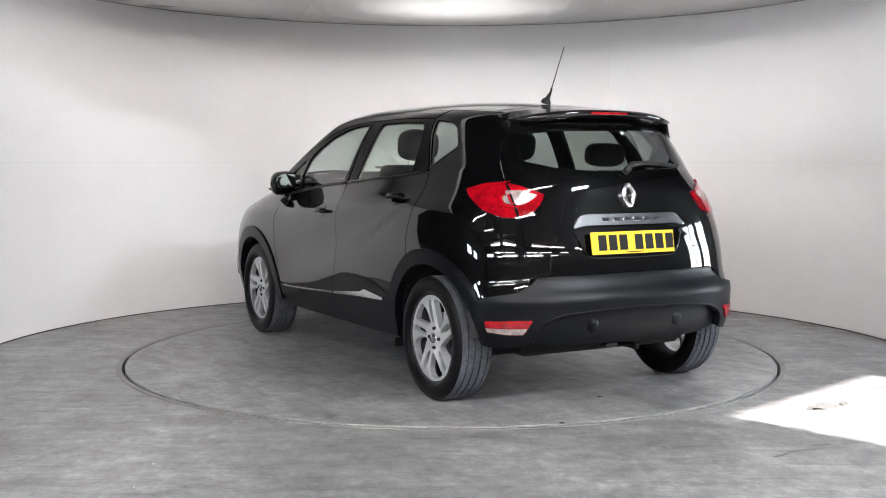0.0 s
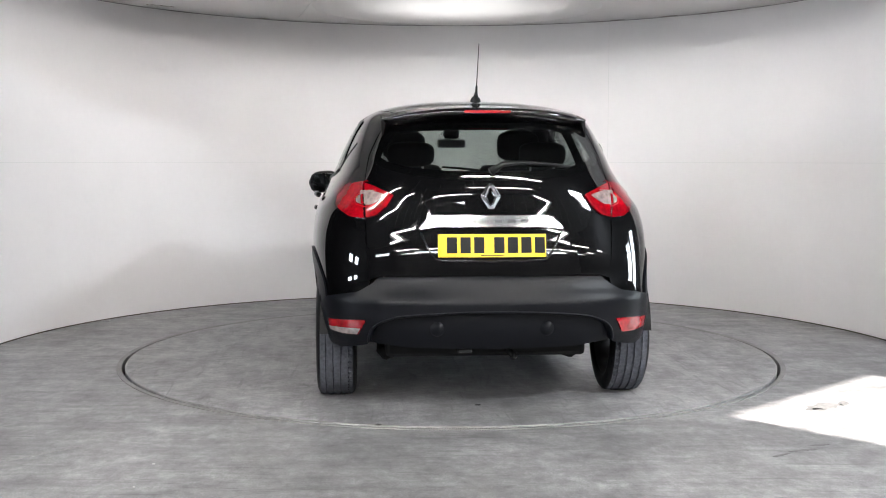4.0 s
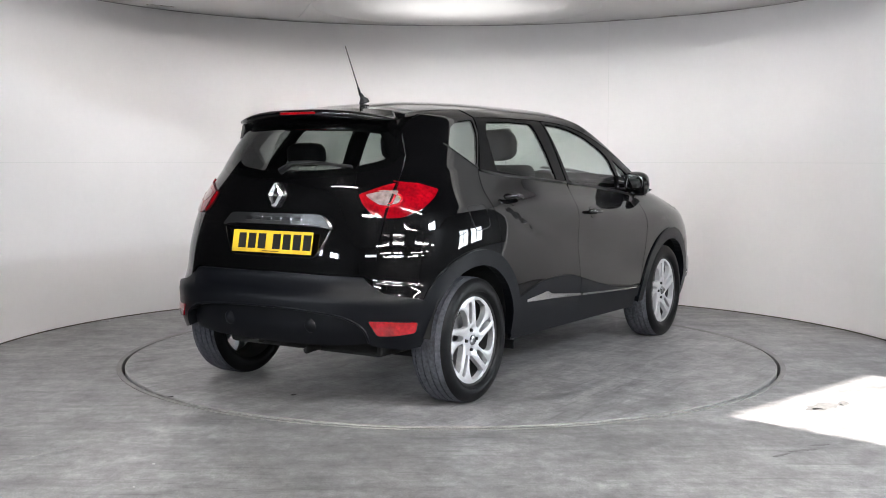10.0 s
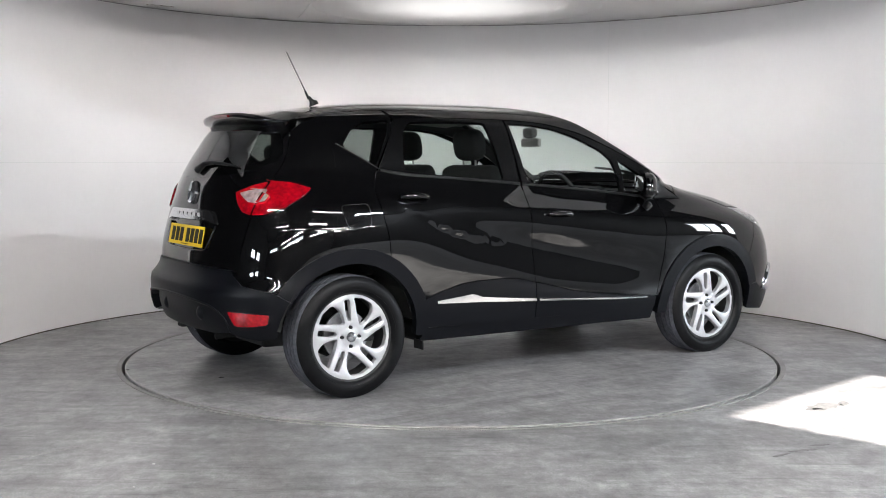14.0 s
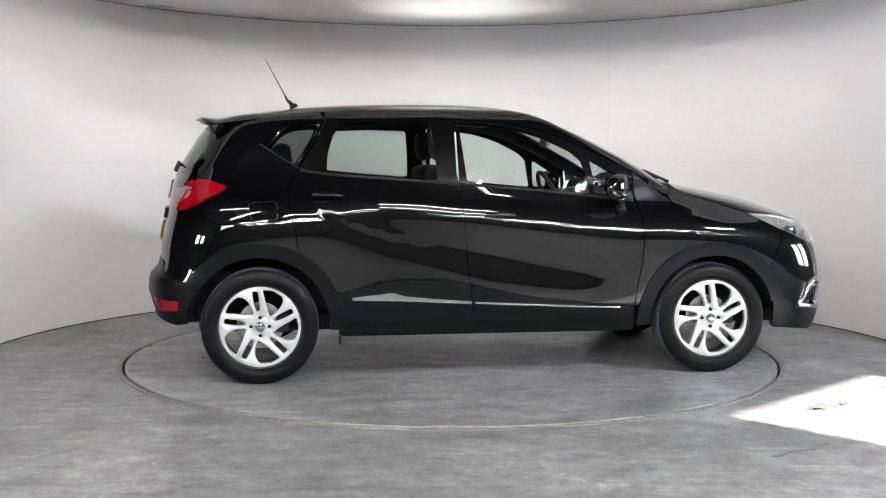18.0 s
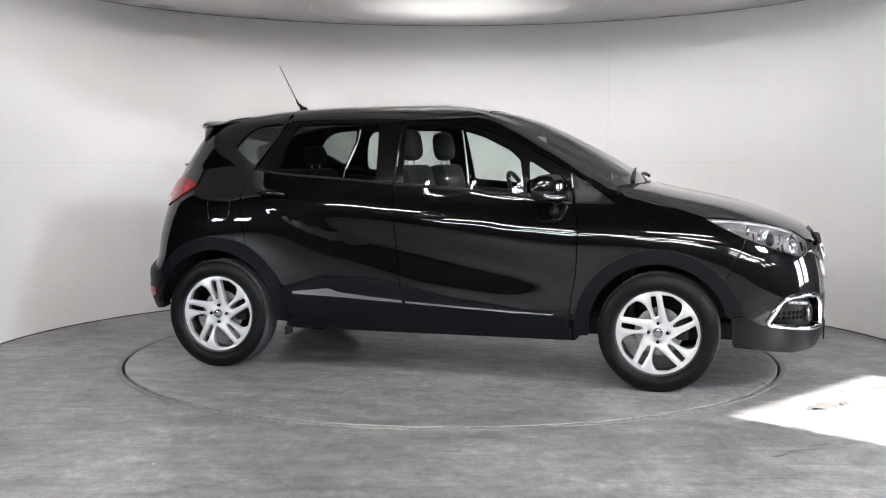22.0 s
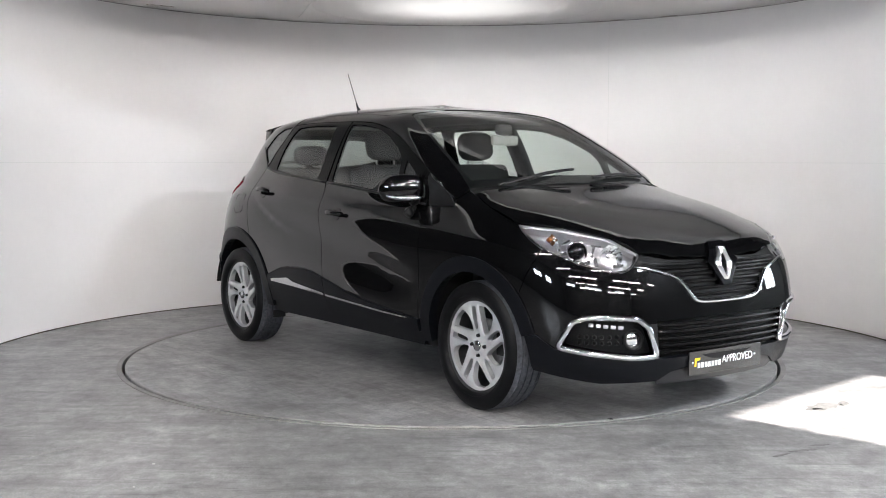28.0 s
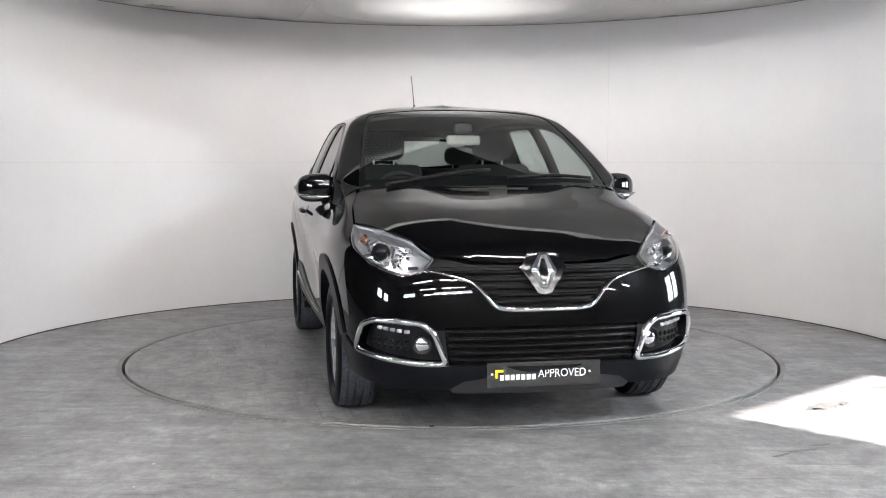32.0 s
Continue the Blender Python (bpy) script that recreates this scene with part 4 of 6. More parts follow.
# wheel-arch rings
for cx, a0, a1 in ((0.0, -3, 149), (2.606, 15, 184)):
    ring = arc(cx, (ARCH_FRONT if cx else ARCH_OUT) + 0.003, a0, a1, 24) + arc(cx, ARCH_IN - (0.014 if cx else 0.0), a1, a0, 24)
    pair("arch_cladding", sheet("side", ring, lift=0.010, step=0.03, rim=0.05, gap=0), CLAD, car, "grained grey plastic wheel-arch cladding")

# roof, bonnet, windscreen
roof_r = on("side", along(ROOFEDGE, -0.12, 1.5, 14))
roof_loop = [(-0.15, 0.0), (-0.145, -0.3)] + flat("top", roof_r) + [A_EDGE[2], A_EDGE[1], A_EDGE[0]]
shell("roof", both(sheet("top", roof_loop, open_edge=lambda p: p.y > -0.004)), PAINT, car)
bonnet = [(2.475, 0.0), (2.468, -0.3), (2.445, -0.55), (2.42, -0.705), (2.6, -0.748), (2.84, -0.768), (3.056, -0.667), (3.244, -0.557), (3.350, -0.484), (3.400, -0.32), (3.418, -0.18), (3.424, 0.0)]
ridge = lambda x, y: 0.010 * math.exp(-((abs(y) - 0.40 - 0.06 * (2.9 - x)) / 0.10) ** 2) * min(1, max(0, (3.3 - x) / 0.4))
shell("bonnet", both(sheet("top", bonnet, open_edge=lambda p: p.y > -0.004, drop=ridge, step=0.035)), PAINT, car)
screen = A_EDGE + [(2.43, -0.45), (2.455, -0.25), (2.462, 0.0)]
ws = shell("windscreen", both(sheet("top", screen, lift=-0.003, open_edge=lambda p: p.y > -0.004, rim=0.004)), GLASS, car, "wide raked windscreen")
ws.visible_shadow = False
# black band round the screen, cowl, wipers
band = A_EDGE + [(2.43, -0.45), (2.455, -0.25), (2.462, 0.0), (2.40, 0.0), (2.39, -0.25), (2.36, -0.45), (2.31, -0.645), (2.171, -0.632), (1.978, -0.602), (1.785, -0.563), (1.66, -0.522), (1.615, -0.495), (1.59, -0.25), (1.582, 0.0)]
shell("screen_border", both(sheet("top", band, lift=-0.006, step=0.03, rim=0, gap=0)), SATIN_BLACK, ws, "black printed border")
cowl = [(2.462, 0.0), (2.455, -0.25), (2.43, -0.45), (2.36, -0.682), (2.42, -0.70), (2.445, -0.55), (2.468, -0.3), (2.475, 0.0)]
shell("cowl", both(sheet("top", [(x + (0.02 if i > 3 else -0.01), y) for i, (x, y) in enumerate(cowl)], lift=-0.014, step=0.02, rim=0, gap=0)), SATIN_BLACK, car, "black plastic cowl under the windscreen")
for y0, y1, x0, x1 in ((-0.55, 0.02, 2.425, 2.37), (0.10, 0.60, 2.44, 2.33)):
    pts = [(x0 + (x1 - x0) * k, y0 + (y1 - y0) * k) for k in np.linspace(0, 1, 9)]
    p, n = line_on("top", pts, 0.012)
    v, f = tube([a + b * (0.006 if i < 6 else 0.002) for i, (a, b) in enumerate(zip(p, n))], [0.009, 0.009, 0.008, 0.007, 0.007, 0.006, 0.006, 0.005, 0.004], 8)
    w = place("wiper", v, f, SATIN_BLACK, True, car, "black windscreen wiper")
    v, f = tube([a + b * -0.004 for a, b in zip(p[2:], n[2:])], 0.006, 6)
    place("blade", v, f, RUBBER, True, w)

# ---- rear end ----
gate = [(0.0, 0.684), (-0.545, 0.680), (-0.598, 0.66)] + GATE_SEAM[1:] + [(-0.44, 1.462), (-0.3, 1.472), (0.0, 1.476)]
RGLASS = [(0.0, 1.148), (-0.20, 1.152), (-0.40, 1.170), (-0.52, 1.202), (-0.568, 1.235), (-0.572, 1.275), (-0.528, 1.35), (-0.48, 1.415), (-0.3, 1.432), (0.0, 1.436)]
dent = lambda y, z: -0.018 * float(np.clip((0.345 - 0.35 * max(0, 0.86 - z) - abs(y)) / 0.02, 0, 1)) * float(np.clip((z - 0.755) / 0.02, 0, 1)) * float(np.clip((0.925 - z) / 0.01, 0, 1))
full = lambda half: list(half) + [(-y, z) for y, z in half[::-1] if abs(y) > 1e-6]
tailgate = shell("tailgate", sheet("rear", full(gate), [full(RGLASS)], drop=dent, step=0.03), PAINT, car)
rg = shell("rear_window", sheet("rear", full(RGLASS), gap=-0.002, lift=0.001, rim=0), DARK_GLASS, tailgate, "dark-tinted curved rear window")
rg.visible_shadow = False
border = full(RGLASS)
shell("window_border", sheet("rear", border, [inset(border, 0.04)], gap=0, lift=-0.004, rim=0), FRAME_BLACK, rg)
# spoiler over the rear window
rows, v, f = 25, [], []
for i, y in enumerate(np.linspace(-0.525, 0.525, rows)):
    e = abs(y) / 0.525
    tip, tz = -0.375 + 0.11 * e ** 3 + 0.03 * e ** 10, 1.500 - 0.050 * e ** 2.5
    ends = [(0.02, 0), (-0.12, 0.004), (-0.24, 0.006)]
    line = []
    for x, up in ends:
        q, nn = cast("top", x, y)
        line.append((x, min(q.z, 1.56) + up))
    thin = 1 - 0.85 * e ** 10
    line += [(tip + 0.02, tz + 0.004), (tip, tz - 0.008 * thin), (tip + 0.008, tz - 0.028 * thin), (tip + 0.06, tz - 0.045 * thin), (-0.19 + 0.04 * e ** 10, tz - 0.04 * thin), (0.02, line[0][1] - 0.03 * thin)]
    v += [Vector((x, y, z)) for x, z in line]
m = 9
f = [(i * m + k, i * m + (k + 1) % m, (i + 1) * m + (k + 1) % m, (i + 1) * m + k) for i in range(rows - 1) for k in range(m)] + [tuple(range(m))[::-1], tuple((rows - 1) * m + k for k in range(m))]
spoiler = place("spoiler", v, f, PAINT, True, tailgate, "black roof spoiler")
RED_GLOW = material("red_lamp_plastic", (0.20, 0.001, 0.005), 0.10, coat=1.0, grain=0.25, grain_scale=60, mottled=0.3, mottle_scale=16, spec=0.15)
LAMP_WHITE = material("clear_ribbed_lamp_plastic", (0.30, 0.24, 0.23), 0.10, 0.35, coat=1.0, grain=0.35, grain_scale=45, bump=0.6, bump_scale=120)
LAMP_AMBER = material("amber_bulb", (0.30, 0.10, 0.03), 0.2, coat=1.0)
bm = box_bm((0.012, 0.235, 0.014), (-0.374, 0, 1.484), 0.004)
part("brake_light", bm, RED_GLOW, spoiler, "red high brake light")

lo3 = flat("rear_corner", LAMP_OUT)
tail_lamps = pair("tail_lamp", sheet("rear_corner", rounded(lo3, 0.012, 2), lift=0.008, step=0.02, rim=0.03, gap=0.002), RED_GLOW, car, "red tail lamp with a clear centre")
LAMP_IN = [(-0.610, 1.130), (-0.57, 1.118), (-0.52, 1.096), (-0.466, 1.073), (-0.50, 1.02), (-0.553, 0.972), (-0.606, 0.957), (-0.609, 1.037)]
gate_lamps = pair("gate_lamp", sheet("rear", rounded(LAMP_IN, 0.01, 2), lift=0.010, step=0.02, rim=0.02, gap=0.002), RED_GLOW, (tailgate, tailgate), "inner red lamp section on the tailgate")
pair("clear_lens", sheet("rear", rounded([(-0.612, 1.088), (-0.56, 1.086), (-0.50, 1.070), (-0.535, 1.045), (-0.575, 1.022), (-0.610, 1.020)], 0.01, 2), lift=0.0125, step=0.015, rim=0.004, gap=0), LAMP_WHITE, gate_lamps, "clear reversing lens")
cl = r_on([(-0.630, 1.09), (-0.628, 1.024)]) + s_on([(-0.445, 1.016), (-0.395, 1.030), (-0.37, 1.058), (-0.40, 1.085), (-0.43, 1.093)])
pair("clear_lens", sheet("rear_corner", rounded(flat("rear_corner", cl), 0.012, 3), lift=0.0105, step=0.015, rim=0.004, gap=0), LAMP_WHITE, tail_lamps, "clear indicator lens")
LAMP_RING = material("bright_red_lamp_rib", (0.42, 0.004, 0.012), 0.08, coat=1.0, spec=0.6)
p, n = line_on("rear_corner", [tuple(q) for q in inset(densify(rounded(flat("rear_corner", cl), 0.012, 3), 0.02), -0.008)], 0.0085)
v, f = bead(p, 0.004, 0.002, n, True)
pair_mesh("lamp_rib", v, f, LAMP_RING, tail_lamps, "brighter red rib round the clear lens")
for yy, zz in ((-0.645, 1.056),):
    q, nn = cast("rear", yy, zz)
    bmx = bmesh.new()
    bmesh.ops.create_uvsphere(bmx, u_segments=12, v_segments=8, radius=0.010, matrix=Matrix.Translation(q + nn * 0.003))
    me_v, me_f = [v.co.copy() for v in bmx.verts], [tuple(x.index for x in g.verts) for g in bmx.faces]
    bmx.free()
    pair_mesh("bulb", me_v, me_f, LAMP_AMBER, tail_lamps, "amber bulb behind the lens")

# rear bumper and its insert
rb = (s_on([(-0.398, 0.563)] + arc(0, ARCH_IN, 149, 174, 5)) + s_on([(-0.39, 0.345)]) + r_on([(-0.72, 0.335), (-0.66, 0.345), (-0.595, 0.36), (-0.588, 0.40), (-0.562, 0.447), (-0.50, 0.478), (-0.415, 0.497), (-0.2, 0.512), (0.0, 0.516), (0.0, 0.55), (0.0, 0.58), (0.0, 0.61), (0.0, 0.64), (0.0, 0.66)])
      + r_on([(0.0, 0.682), (-0.545, 0.676)] + BUMP_TOP_R[::-1][1:] + [(-0.70, 0.592)]) + s_on([(-0.43, 0.575)]))
center = lambda p: p.y > -0.006
rear_bumper = shell("rear_bumper", both(sheet("rear_corner", flat("rear_corner", rb), open_edge=center, lift=0.004, rim=0.05, gap=0.0, step=0.025, drop=lambda a, z: 0.014 * float(np.clip((0.612 - z) / 0.03, 0, 1)))), CLAD, car, "grained dark grey plastic rear bumper")
ins = [(0.0, 0.522), (-0.2, 0.518), (-0.415, 0.503), (-0.51, 0.482), (-0.570, 0.45), (-0.597, 0.40), (-0.60, 0.362), (-0.4, 0.335), (0.0, 0.325)]
shell("bumper_insert", sheet("rear", full(ins), lift=-0.026, rim=0.02, gap=-0.012), CLAD, rear_bumper, "recessed lower bumper panel")
lip = [(-0.592, 0.37), (-0.588, 0.41), (-0.562, 0.449), (-0.50, 0.480), (-0.415, 0.498), (-0.2, 0.513), (0.0, 0.517)]
p, n = line_on("rear", spline(lip + [(-y, z) for y, z in lip[:-1][::-1]], 5), 0.014)
v, f = bead(p, 0.012, 0.008, n)
place("bumper_lip", v, f, CLAD, True, rear_bumper, "raised lip over the lower bumper panel")
for y in (-0.27, 0.27):
    q, nn = cast("rear", y, 0.425)
    bmx = bmesh.new()
    bmesh.ops.create_uvsphere(bmx, u_segments=16, v_segments=10, radius=0.050, matrix=Matrix.Translation(q - nn * 0.062))
    part("sensor_boss", bmx, CLAD, rear_bumper, smooth=True)
refl = [(-0.600, 0.474), (-0.66, 0.474), (-0.725, 0.470), (-0.775, 0.468), (-0.765, 0.42), (-0.70, 0.408), (-0.635, 0.408)]
reflr = [q for q in r_on(refl)]
reflectors = pair("reflector", sheet("rear_corner", rounded(flat("rear_corner", reflr), 0.01, 2), lift=0.026, step=0.02, rim=0.02, gap=0), RED_GLOW, (rear_bumper, rear_bumper), "red bumper reflector")
half = r_on([(-0.625, 0.436), (-0.69, 0.436), (-0.768, 0.436), (-0.762, 0.420), (-0.70, 0.410), (-0.64, 0.410)])
shell("fog_lens", left_of(sheet("rear_corner", flat("rear_corner", half), lift=0.0295, step=0.02, rim=0.003, gap=0)), LAMP_WHITE, reflectors[1], "clear reversing half of the reflector")

# number plate, with plain bars for its characters
YELLOW = material("yellow_reflective_plate", (0.62, 0.41, 0.008), 0.45, grain=0.05, grain_scale=500)
PLATE_BLACK = material("black_plate_print", (0.008, 0.008, 0.008), 0.6, spec=0.2)
plate_bm = box_bm((0.006, 0.526, 0.113), (0, 0, 0), 0.0025)
plate = part("number_plate", plate_bm, YELLOW, tailgate, "yellow reflective rear number plate")
plate.matrix_basis = Matrix.Translation((-0.583, 0, 0.831)) @ Matrix.Rotation(radians(11), 4, "Y")
cx = -0.195
for k, gapk in enumerate((0.066, 0.066, 0.098, 0.066, 0.066, 0.066, 0.0)):
    part("plate_bar", box_bm((0.002, 0.05, 0.078), (-0.0036, -cx, 0.002)), PLATE_BLACK, plate)
    cx += gapk
part("plate_bar", box_bm((0.002, 0.11, 0.004), (-0.0036, 0.0, -0.048)), PLATE_BLACK, plate)
# chrome garnish with bars in relief
gv, gf, gn = sheet("rear", rounded([(0.0, 0.973), (-0.26, 0.973), (-0.30, 0.968), (-0.352, 0.912), (-0.345, 0.905), (-0.28, 0.918), (0.0, 0.918)] + [(0.28, 0.918), (0.345, 0.905), (0.352, 0.912), (0.30, 0.968), (0.26, 0.973)], 0.01, 2), lift=0.016, step=0.02, rim=0.025, gap=0)
garnish = shell("chrome_garnish", (gv, gf, gn), SOFT_CHROME, tailgate, "bright chrome bar over the number plate")
for k in range(6):
    y = 0.16 - 0.064 * k
    q, nn = cast("rear", y, 0.945)
    part("badge_bar", box_bm((0.003, 0.040, 0.020), q + nn * 0.017, 0.001), CHROME, garnish)
recess_p, recess_n = line_on("rear", [(0.345, 0.895), (0.30, 0.80), (0.272, 0.768), (0.24, 0.760), (0, 0.757), (-0.24, 0.760), (-0.272, 0.768), (-0.30, 0.80), (-0.345, 0.895)], -0.004)
v, f = bead(recess_p, 0.008, 0.006, recess_n)
place("plate_surround", v, f, PAINT, True, tailgate)


EMBLEM_CHROME = material("polished_emblem", (0.82, 0.83, 0.85), 0.16, 1.0)


def lozenge(name, at, tilt, w, h, parent, label, depth=0.022):
    """A plain diamond frame of bright metal, facing -x."""
    bm = bmesh.new()
    rings = []
    for k, (sy, sx) in enumerate(((1.0, 0.004), (0.93, -depth * 0.6), (0.58, -depth), (0.34, -depth * 0.55), (0.34, 0.004))):
        hh = 1.0 if k < 2 else (0.78 if k == 2 else 0.62)
        rings.append([bm.verts.new((sx, y * w / 2 * sy, z * h / 2 * (hh if k > 1 else sy))) for y, z in ((0.0, 1), (0.30, 0.97), (1, 0.10), (1, -0.10), (0.30, -0.97), (0, -1), (-0.30, -0.97), (-1, -0.10), (-1, 0.10), (-0.30, 0.97))])
    for a, b in zip(rings, rings[1:]):
        for i in range(10):
            bm.faces.new((a[i], b[i], b[(i + 1) % 10], a[(i + 1) % 10]))
    bmesh.ops.recalc_face_normals(bm, faces=bm.faces)
    bm.transform(Matrix.Translation(at) @ tilt)
    return part(name, bm, EMBLEM_CHROME, parent, label)


lozenge("emblem", (-0.536, 0.003, 1.066), Matrix.Rotation(radians(12), 4, "Y"), 0.100, 0.132, tailgate, "bright diamond-shaped emblem")
# rear wiper, tow hook, exhaust
p0, n0 = line_on("rear", [(0.0, 1.178), (-0.06, 1.215), (-0.16, 1.222), (-0.28, 1.215), (-0.40, 1.205)], 0.018)
v, f = tube([a for a in p0], [0.02, 0.014, 0.010, 0.008, 0.005], 8)
rw = place("rear_wiper", v, f, SATIN_BLACK, True, tailgate, "black rear window wiper")
v, f = tube([a - b * 0.013 for a, b in zip(p0[1:], n0[1:])], 0.005, 6)
place("blade", v, f, RUBBER, True, rw)
v, f = tube([(-0.2, -0.10, 0.27), (-0.40, -0.12, 0.275), (-0.47, -0.125, 0.272)], 0.018, 14)
place("exhaust", v, f, UNDER, True, car, "dark exhaust pipe")
part("towing_eye", box_bm((0.05, 0.07, 0.02), (-0.56, 0.13, 0.315), 0.005), UNDER, car)
# aerial
ant = [(0.205, 0, 1.566), (0.20, 0, 1.578), (0.188, 0, 1.590), (0.172, 0, 1.612)]
v, f = tube(ant, [0.030, 0.026, 0.013, 0.008], 12)
aerial = place("aerial", v, f, SATIN_BLACK, True, car, "black roof aerial with a thin mast")
v, f = tube([(0.17, 0, 1.60), (0.150, 0, 1.642), (0.146, 0, 1.65), (0.034, 0, 1.862)], [0.0075, 0.006, 0.003, 0.0022], 8)
place("mast", v, f, SATIN_BLACK, True, aerial)

# ---- front end ----
LAMP_TOP = [(2.84, -0.772), (3.056, -0.667), (3.244, -0.557), (3.354, -0.480)]
HEAD = t_on(LAMP_TOP) + [Vector(q) for q in ((3.36, -0.50, 0.785), (3.362, -0.535, 0.752), (3.350, -0.585, 0.735), (3.323, -0.635, 0.735), (3.212, -0.735, 0.772), (3.047, -0.797, 0.836), (2.929, -0.801, 0.895))]
CHROME_V = [(-0.525, 0.757), (-0.45, 0.742), (-0.36, 0.718), (-0.315, 0.698), (-0.275, 0.660), (-0.235, 0.612), (-0.205, 0.594), (-0.144, 0.587), (0.0, 0.585)]
fb = ([(3.047, -0.797, 0.836), (3.212, -0.735, 0.770), (3.323, -0.635, 0.733), (3.350, -0.585, 0.733), (3.362, -0.535, 0.75)], f_on(CHROME_V), f_on([(0.0, 0.56), (0.0, 0.535), (0.0, 0.512), (-0.25, 0.511), (-0.445, 0.508), (-0.425, 0.345)]),
      f_on([(-0.44, 0.332), (-0.62, 0.348)]), s_on([(3.14, 0.378), (3.05, 0.432)] + arc(2.606, ARCH_FRONT, 15, 40, 6) + [(3.0, 0.72)]))
fb = [Vector(q) for group in fb for q in group]
FOG = [Vector(q) for q in ((3.165, -0.795, 0.392), (3.234, -0.774, 0.505), (3.285, -0.735, 0.527), (3.35, -0.655, 0.528), (3.41, -0.545, 0.518), (3.428, -0.495, 0.480), (3.436, -0.448, 0.352), (3.40, -0.56, 0.352), (3.299, -0.710, 0.372))]
fog2 = rounded(flat("front_corner", FOG), 0.02, 3)
front_bumper = shell("front_bumper", both(sheet("front_corner", flat("front_corner", fb), [fog2], open_edge=center, step=0.04)), PAINT, car, "glossy black painted front bumper")
lb = (s_on(arc(2.606, ARCH_IN, 15, -6, 4)) + s_on([(3.0, 0.262)]) + f_on([(-0.66, 0.228), (-0.42, 0.232), (-0.36, 0.270), (-0.26, 0.285), (0.0, 0.285), (0.0, 0.31), (0.0, 0.336), (-0.43, 0.336), (-0.62, 0.350)]) + s_on([(3.14, 0.380), (3.055, 0.432)]))
lower = shell("lower_bumper", both(sheet("front_corner", flat("front_corner", lb), open_edge=center, lift=0.007, rim=0.03, gap=0)), CLAD, car, "grained grey plastic lower bumper")
SKID = material("dark_skid_plastic", (0.035, 0.035, 0.038), 0.42, 0.2, grain=0.15, grain_scale=200)
skid = [(0.0, 0.30), (-0.27, 0.298), (-0.37, 0.282), (-0.43, 0.240), (-0.40, 0.205), (0.0, 0.20)]
shell("skid_plate", sheet("front", full(skid), lift=-0.004, rim=0.03, gap=0), SKID, lower, "dark silver chin panel")

LAMP_TUB = material("grey_lamp_housing", (0.42, 0.42, 0.44), 0.28, 0.75, bump=0.5, bump_scale=60)
FACET = material("faceted_chrome", (0.84, 0.85, 0.87), 0.10, 1.0)
HIGHLIGHT_METAL = material("highlight_metal", (0.035, 0.035, 0.037), 0.22, 1.0)
SLAT_BLACK = material("satin_grille_slat", (0.0015, 0.0015, 0.0015), 0.28, spec=0.12)
# grilles: dark backing, slats, fine beads in place of the slats' highlights
GRILLE_BLACK = material("black_grille_plastic", (0.002, 0.002, 0.002), 0.6, bump=0.2, spec=0.2)
up = [(0.0, 0.782), (-0.2, 0.783), (-0.32, 0.786), (-0.485, 0.82), (-0.505, 0.79)] + CHROME_V
upper_grille = shell("upper_grille", sheet("front", full(up), lift=-0.022, rim=0.01, gap=-0.004, step=0.04), GRILLE_BLACK, car, "black slatted upper grille")
half_at = lambda z: float(np.interp(z, [0.59, 0.612, 0.66, 0.698, 0.718, 0.742, 0.757, 0.84], [0.19, 0.235, 0.275, 0.315, 0.36, 0.45, 0.50, 0.48]))
for z, wide, m in ((0.752, 0.020, SLAT_BLACK), (0.718, 0.018, SLAT_BLACK), (0.684, 0.018, SLAT_BLACK), (0.650, 0.016, SLAT_BLACK), (0.618, 0.014, SLAT_BLACK)):
    w = half_at(z) - 0.004
    p, n = line_on("front", [(y, z) for y in np.linspace(-w, w, 25)], -0.012)
    v, f = bead(p, wide, 0.010, n)
    slat = place("slat", v, f, m, True, upper_grille)
# fine metal beads stand in for highlights along the slats
for z in (0.770, 0.735):
    w = half_at(z) - 0.01
    p, n = line_on("front", [(y, z) for y in np.linspace(-w, w, 25)], 0.0)
    v, f = bead(p, 0.003, 0.0015, n)
    place("highlight_bead", v, f, HIGHLIGHT_METAL, True, upper_grille)
p, n = line_on("front", spline(CHROME_V + [(-y, z) for y, z in CHROME_V[:-1][::-1]], 4), 0.004)
v, f = bead(p, [0.010 + 0.012 * math.exp(-((abs(q.y) - 0.10) / 0.22) ** 2) for q in p], 0.010, n)
place("chrome_moustache", v, f, CHROME, True, front_bumper, "winged chrome bar under the grille")
lowg = [(0.0, 0.511), (-0.25, 0.510), (-0.444, 0.507), (-0.424, 0.346), (-0.43, 0.337), (0.0, 0.337)]
lower_grille = shell("lower_grille", sheet("front", full(lowg), lift=-0.035, rim=0.01, gap=-0.006, step=0.05), GRILLE_BLACK, car, "black lower grille with five thin bars")
for z in (0.488, 0.456, 0.424, 0.393, 0.363):
    w = float(np.interp(z, [0.346, 0.507], [0.422, 0.442]))
    p, n = line_on("front", [(y, z) for y in np.linspace(-w, w, 27)], -0.012)
    v, f = bead(p, 0.016, 0.012, n)
    s = place("slat", v, f, SLAT_BLACK, True, lower_grille)
    # bead for the highlight on this bar's upper edge
    p, n = line_on("front", [(y, z + 0.006) for y in np.linspace(-w, w, 27)], 0.0)
    v, f = bead(p, 0.003, 0.0015, n)
    place("highlight_bead", v, f, HIGHLIGHT_METAL, True, s)
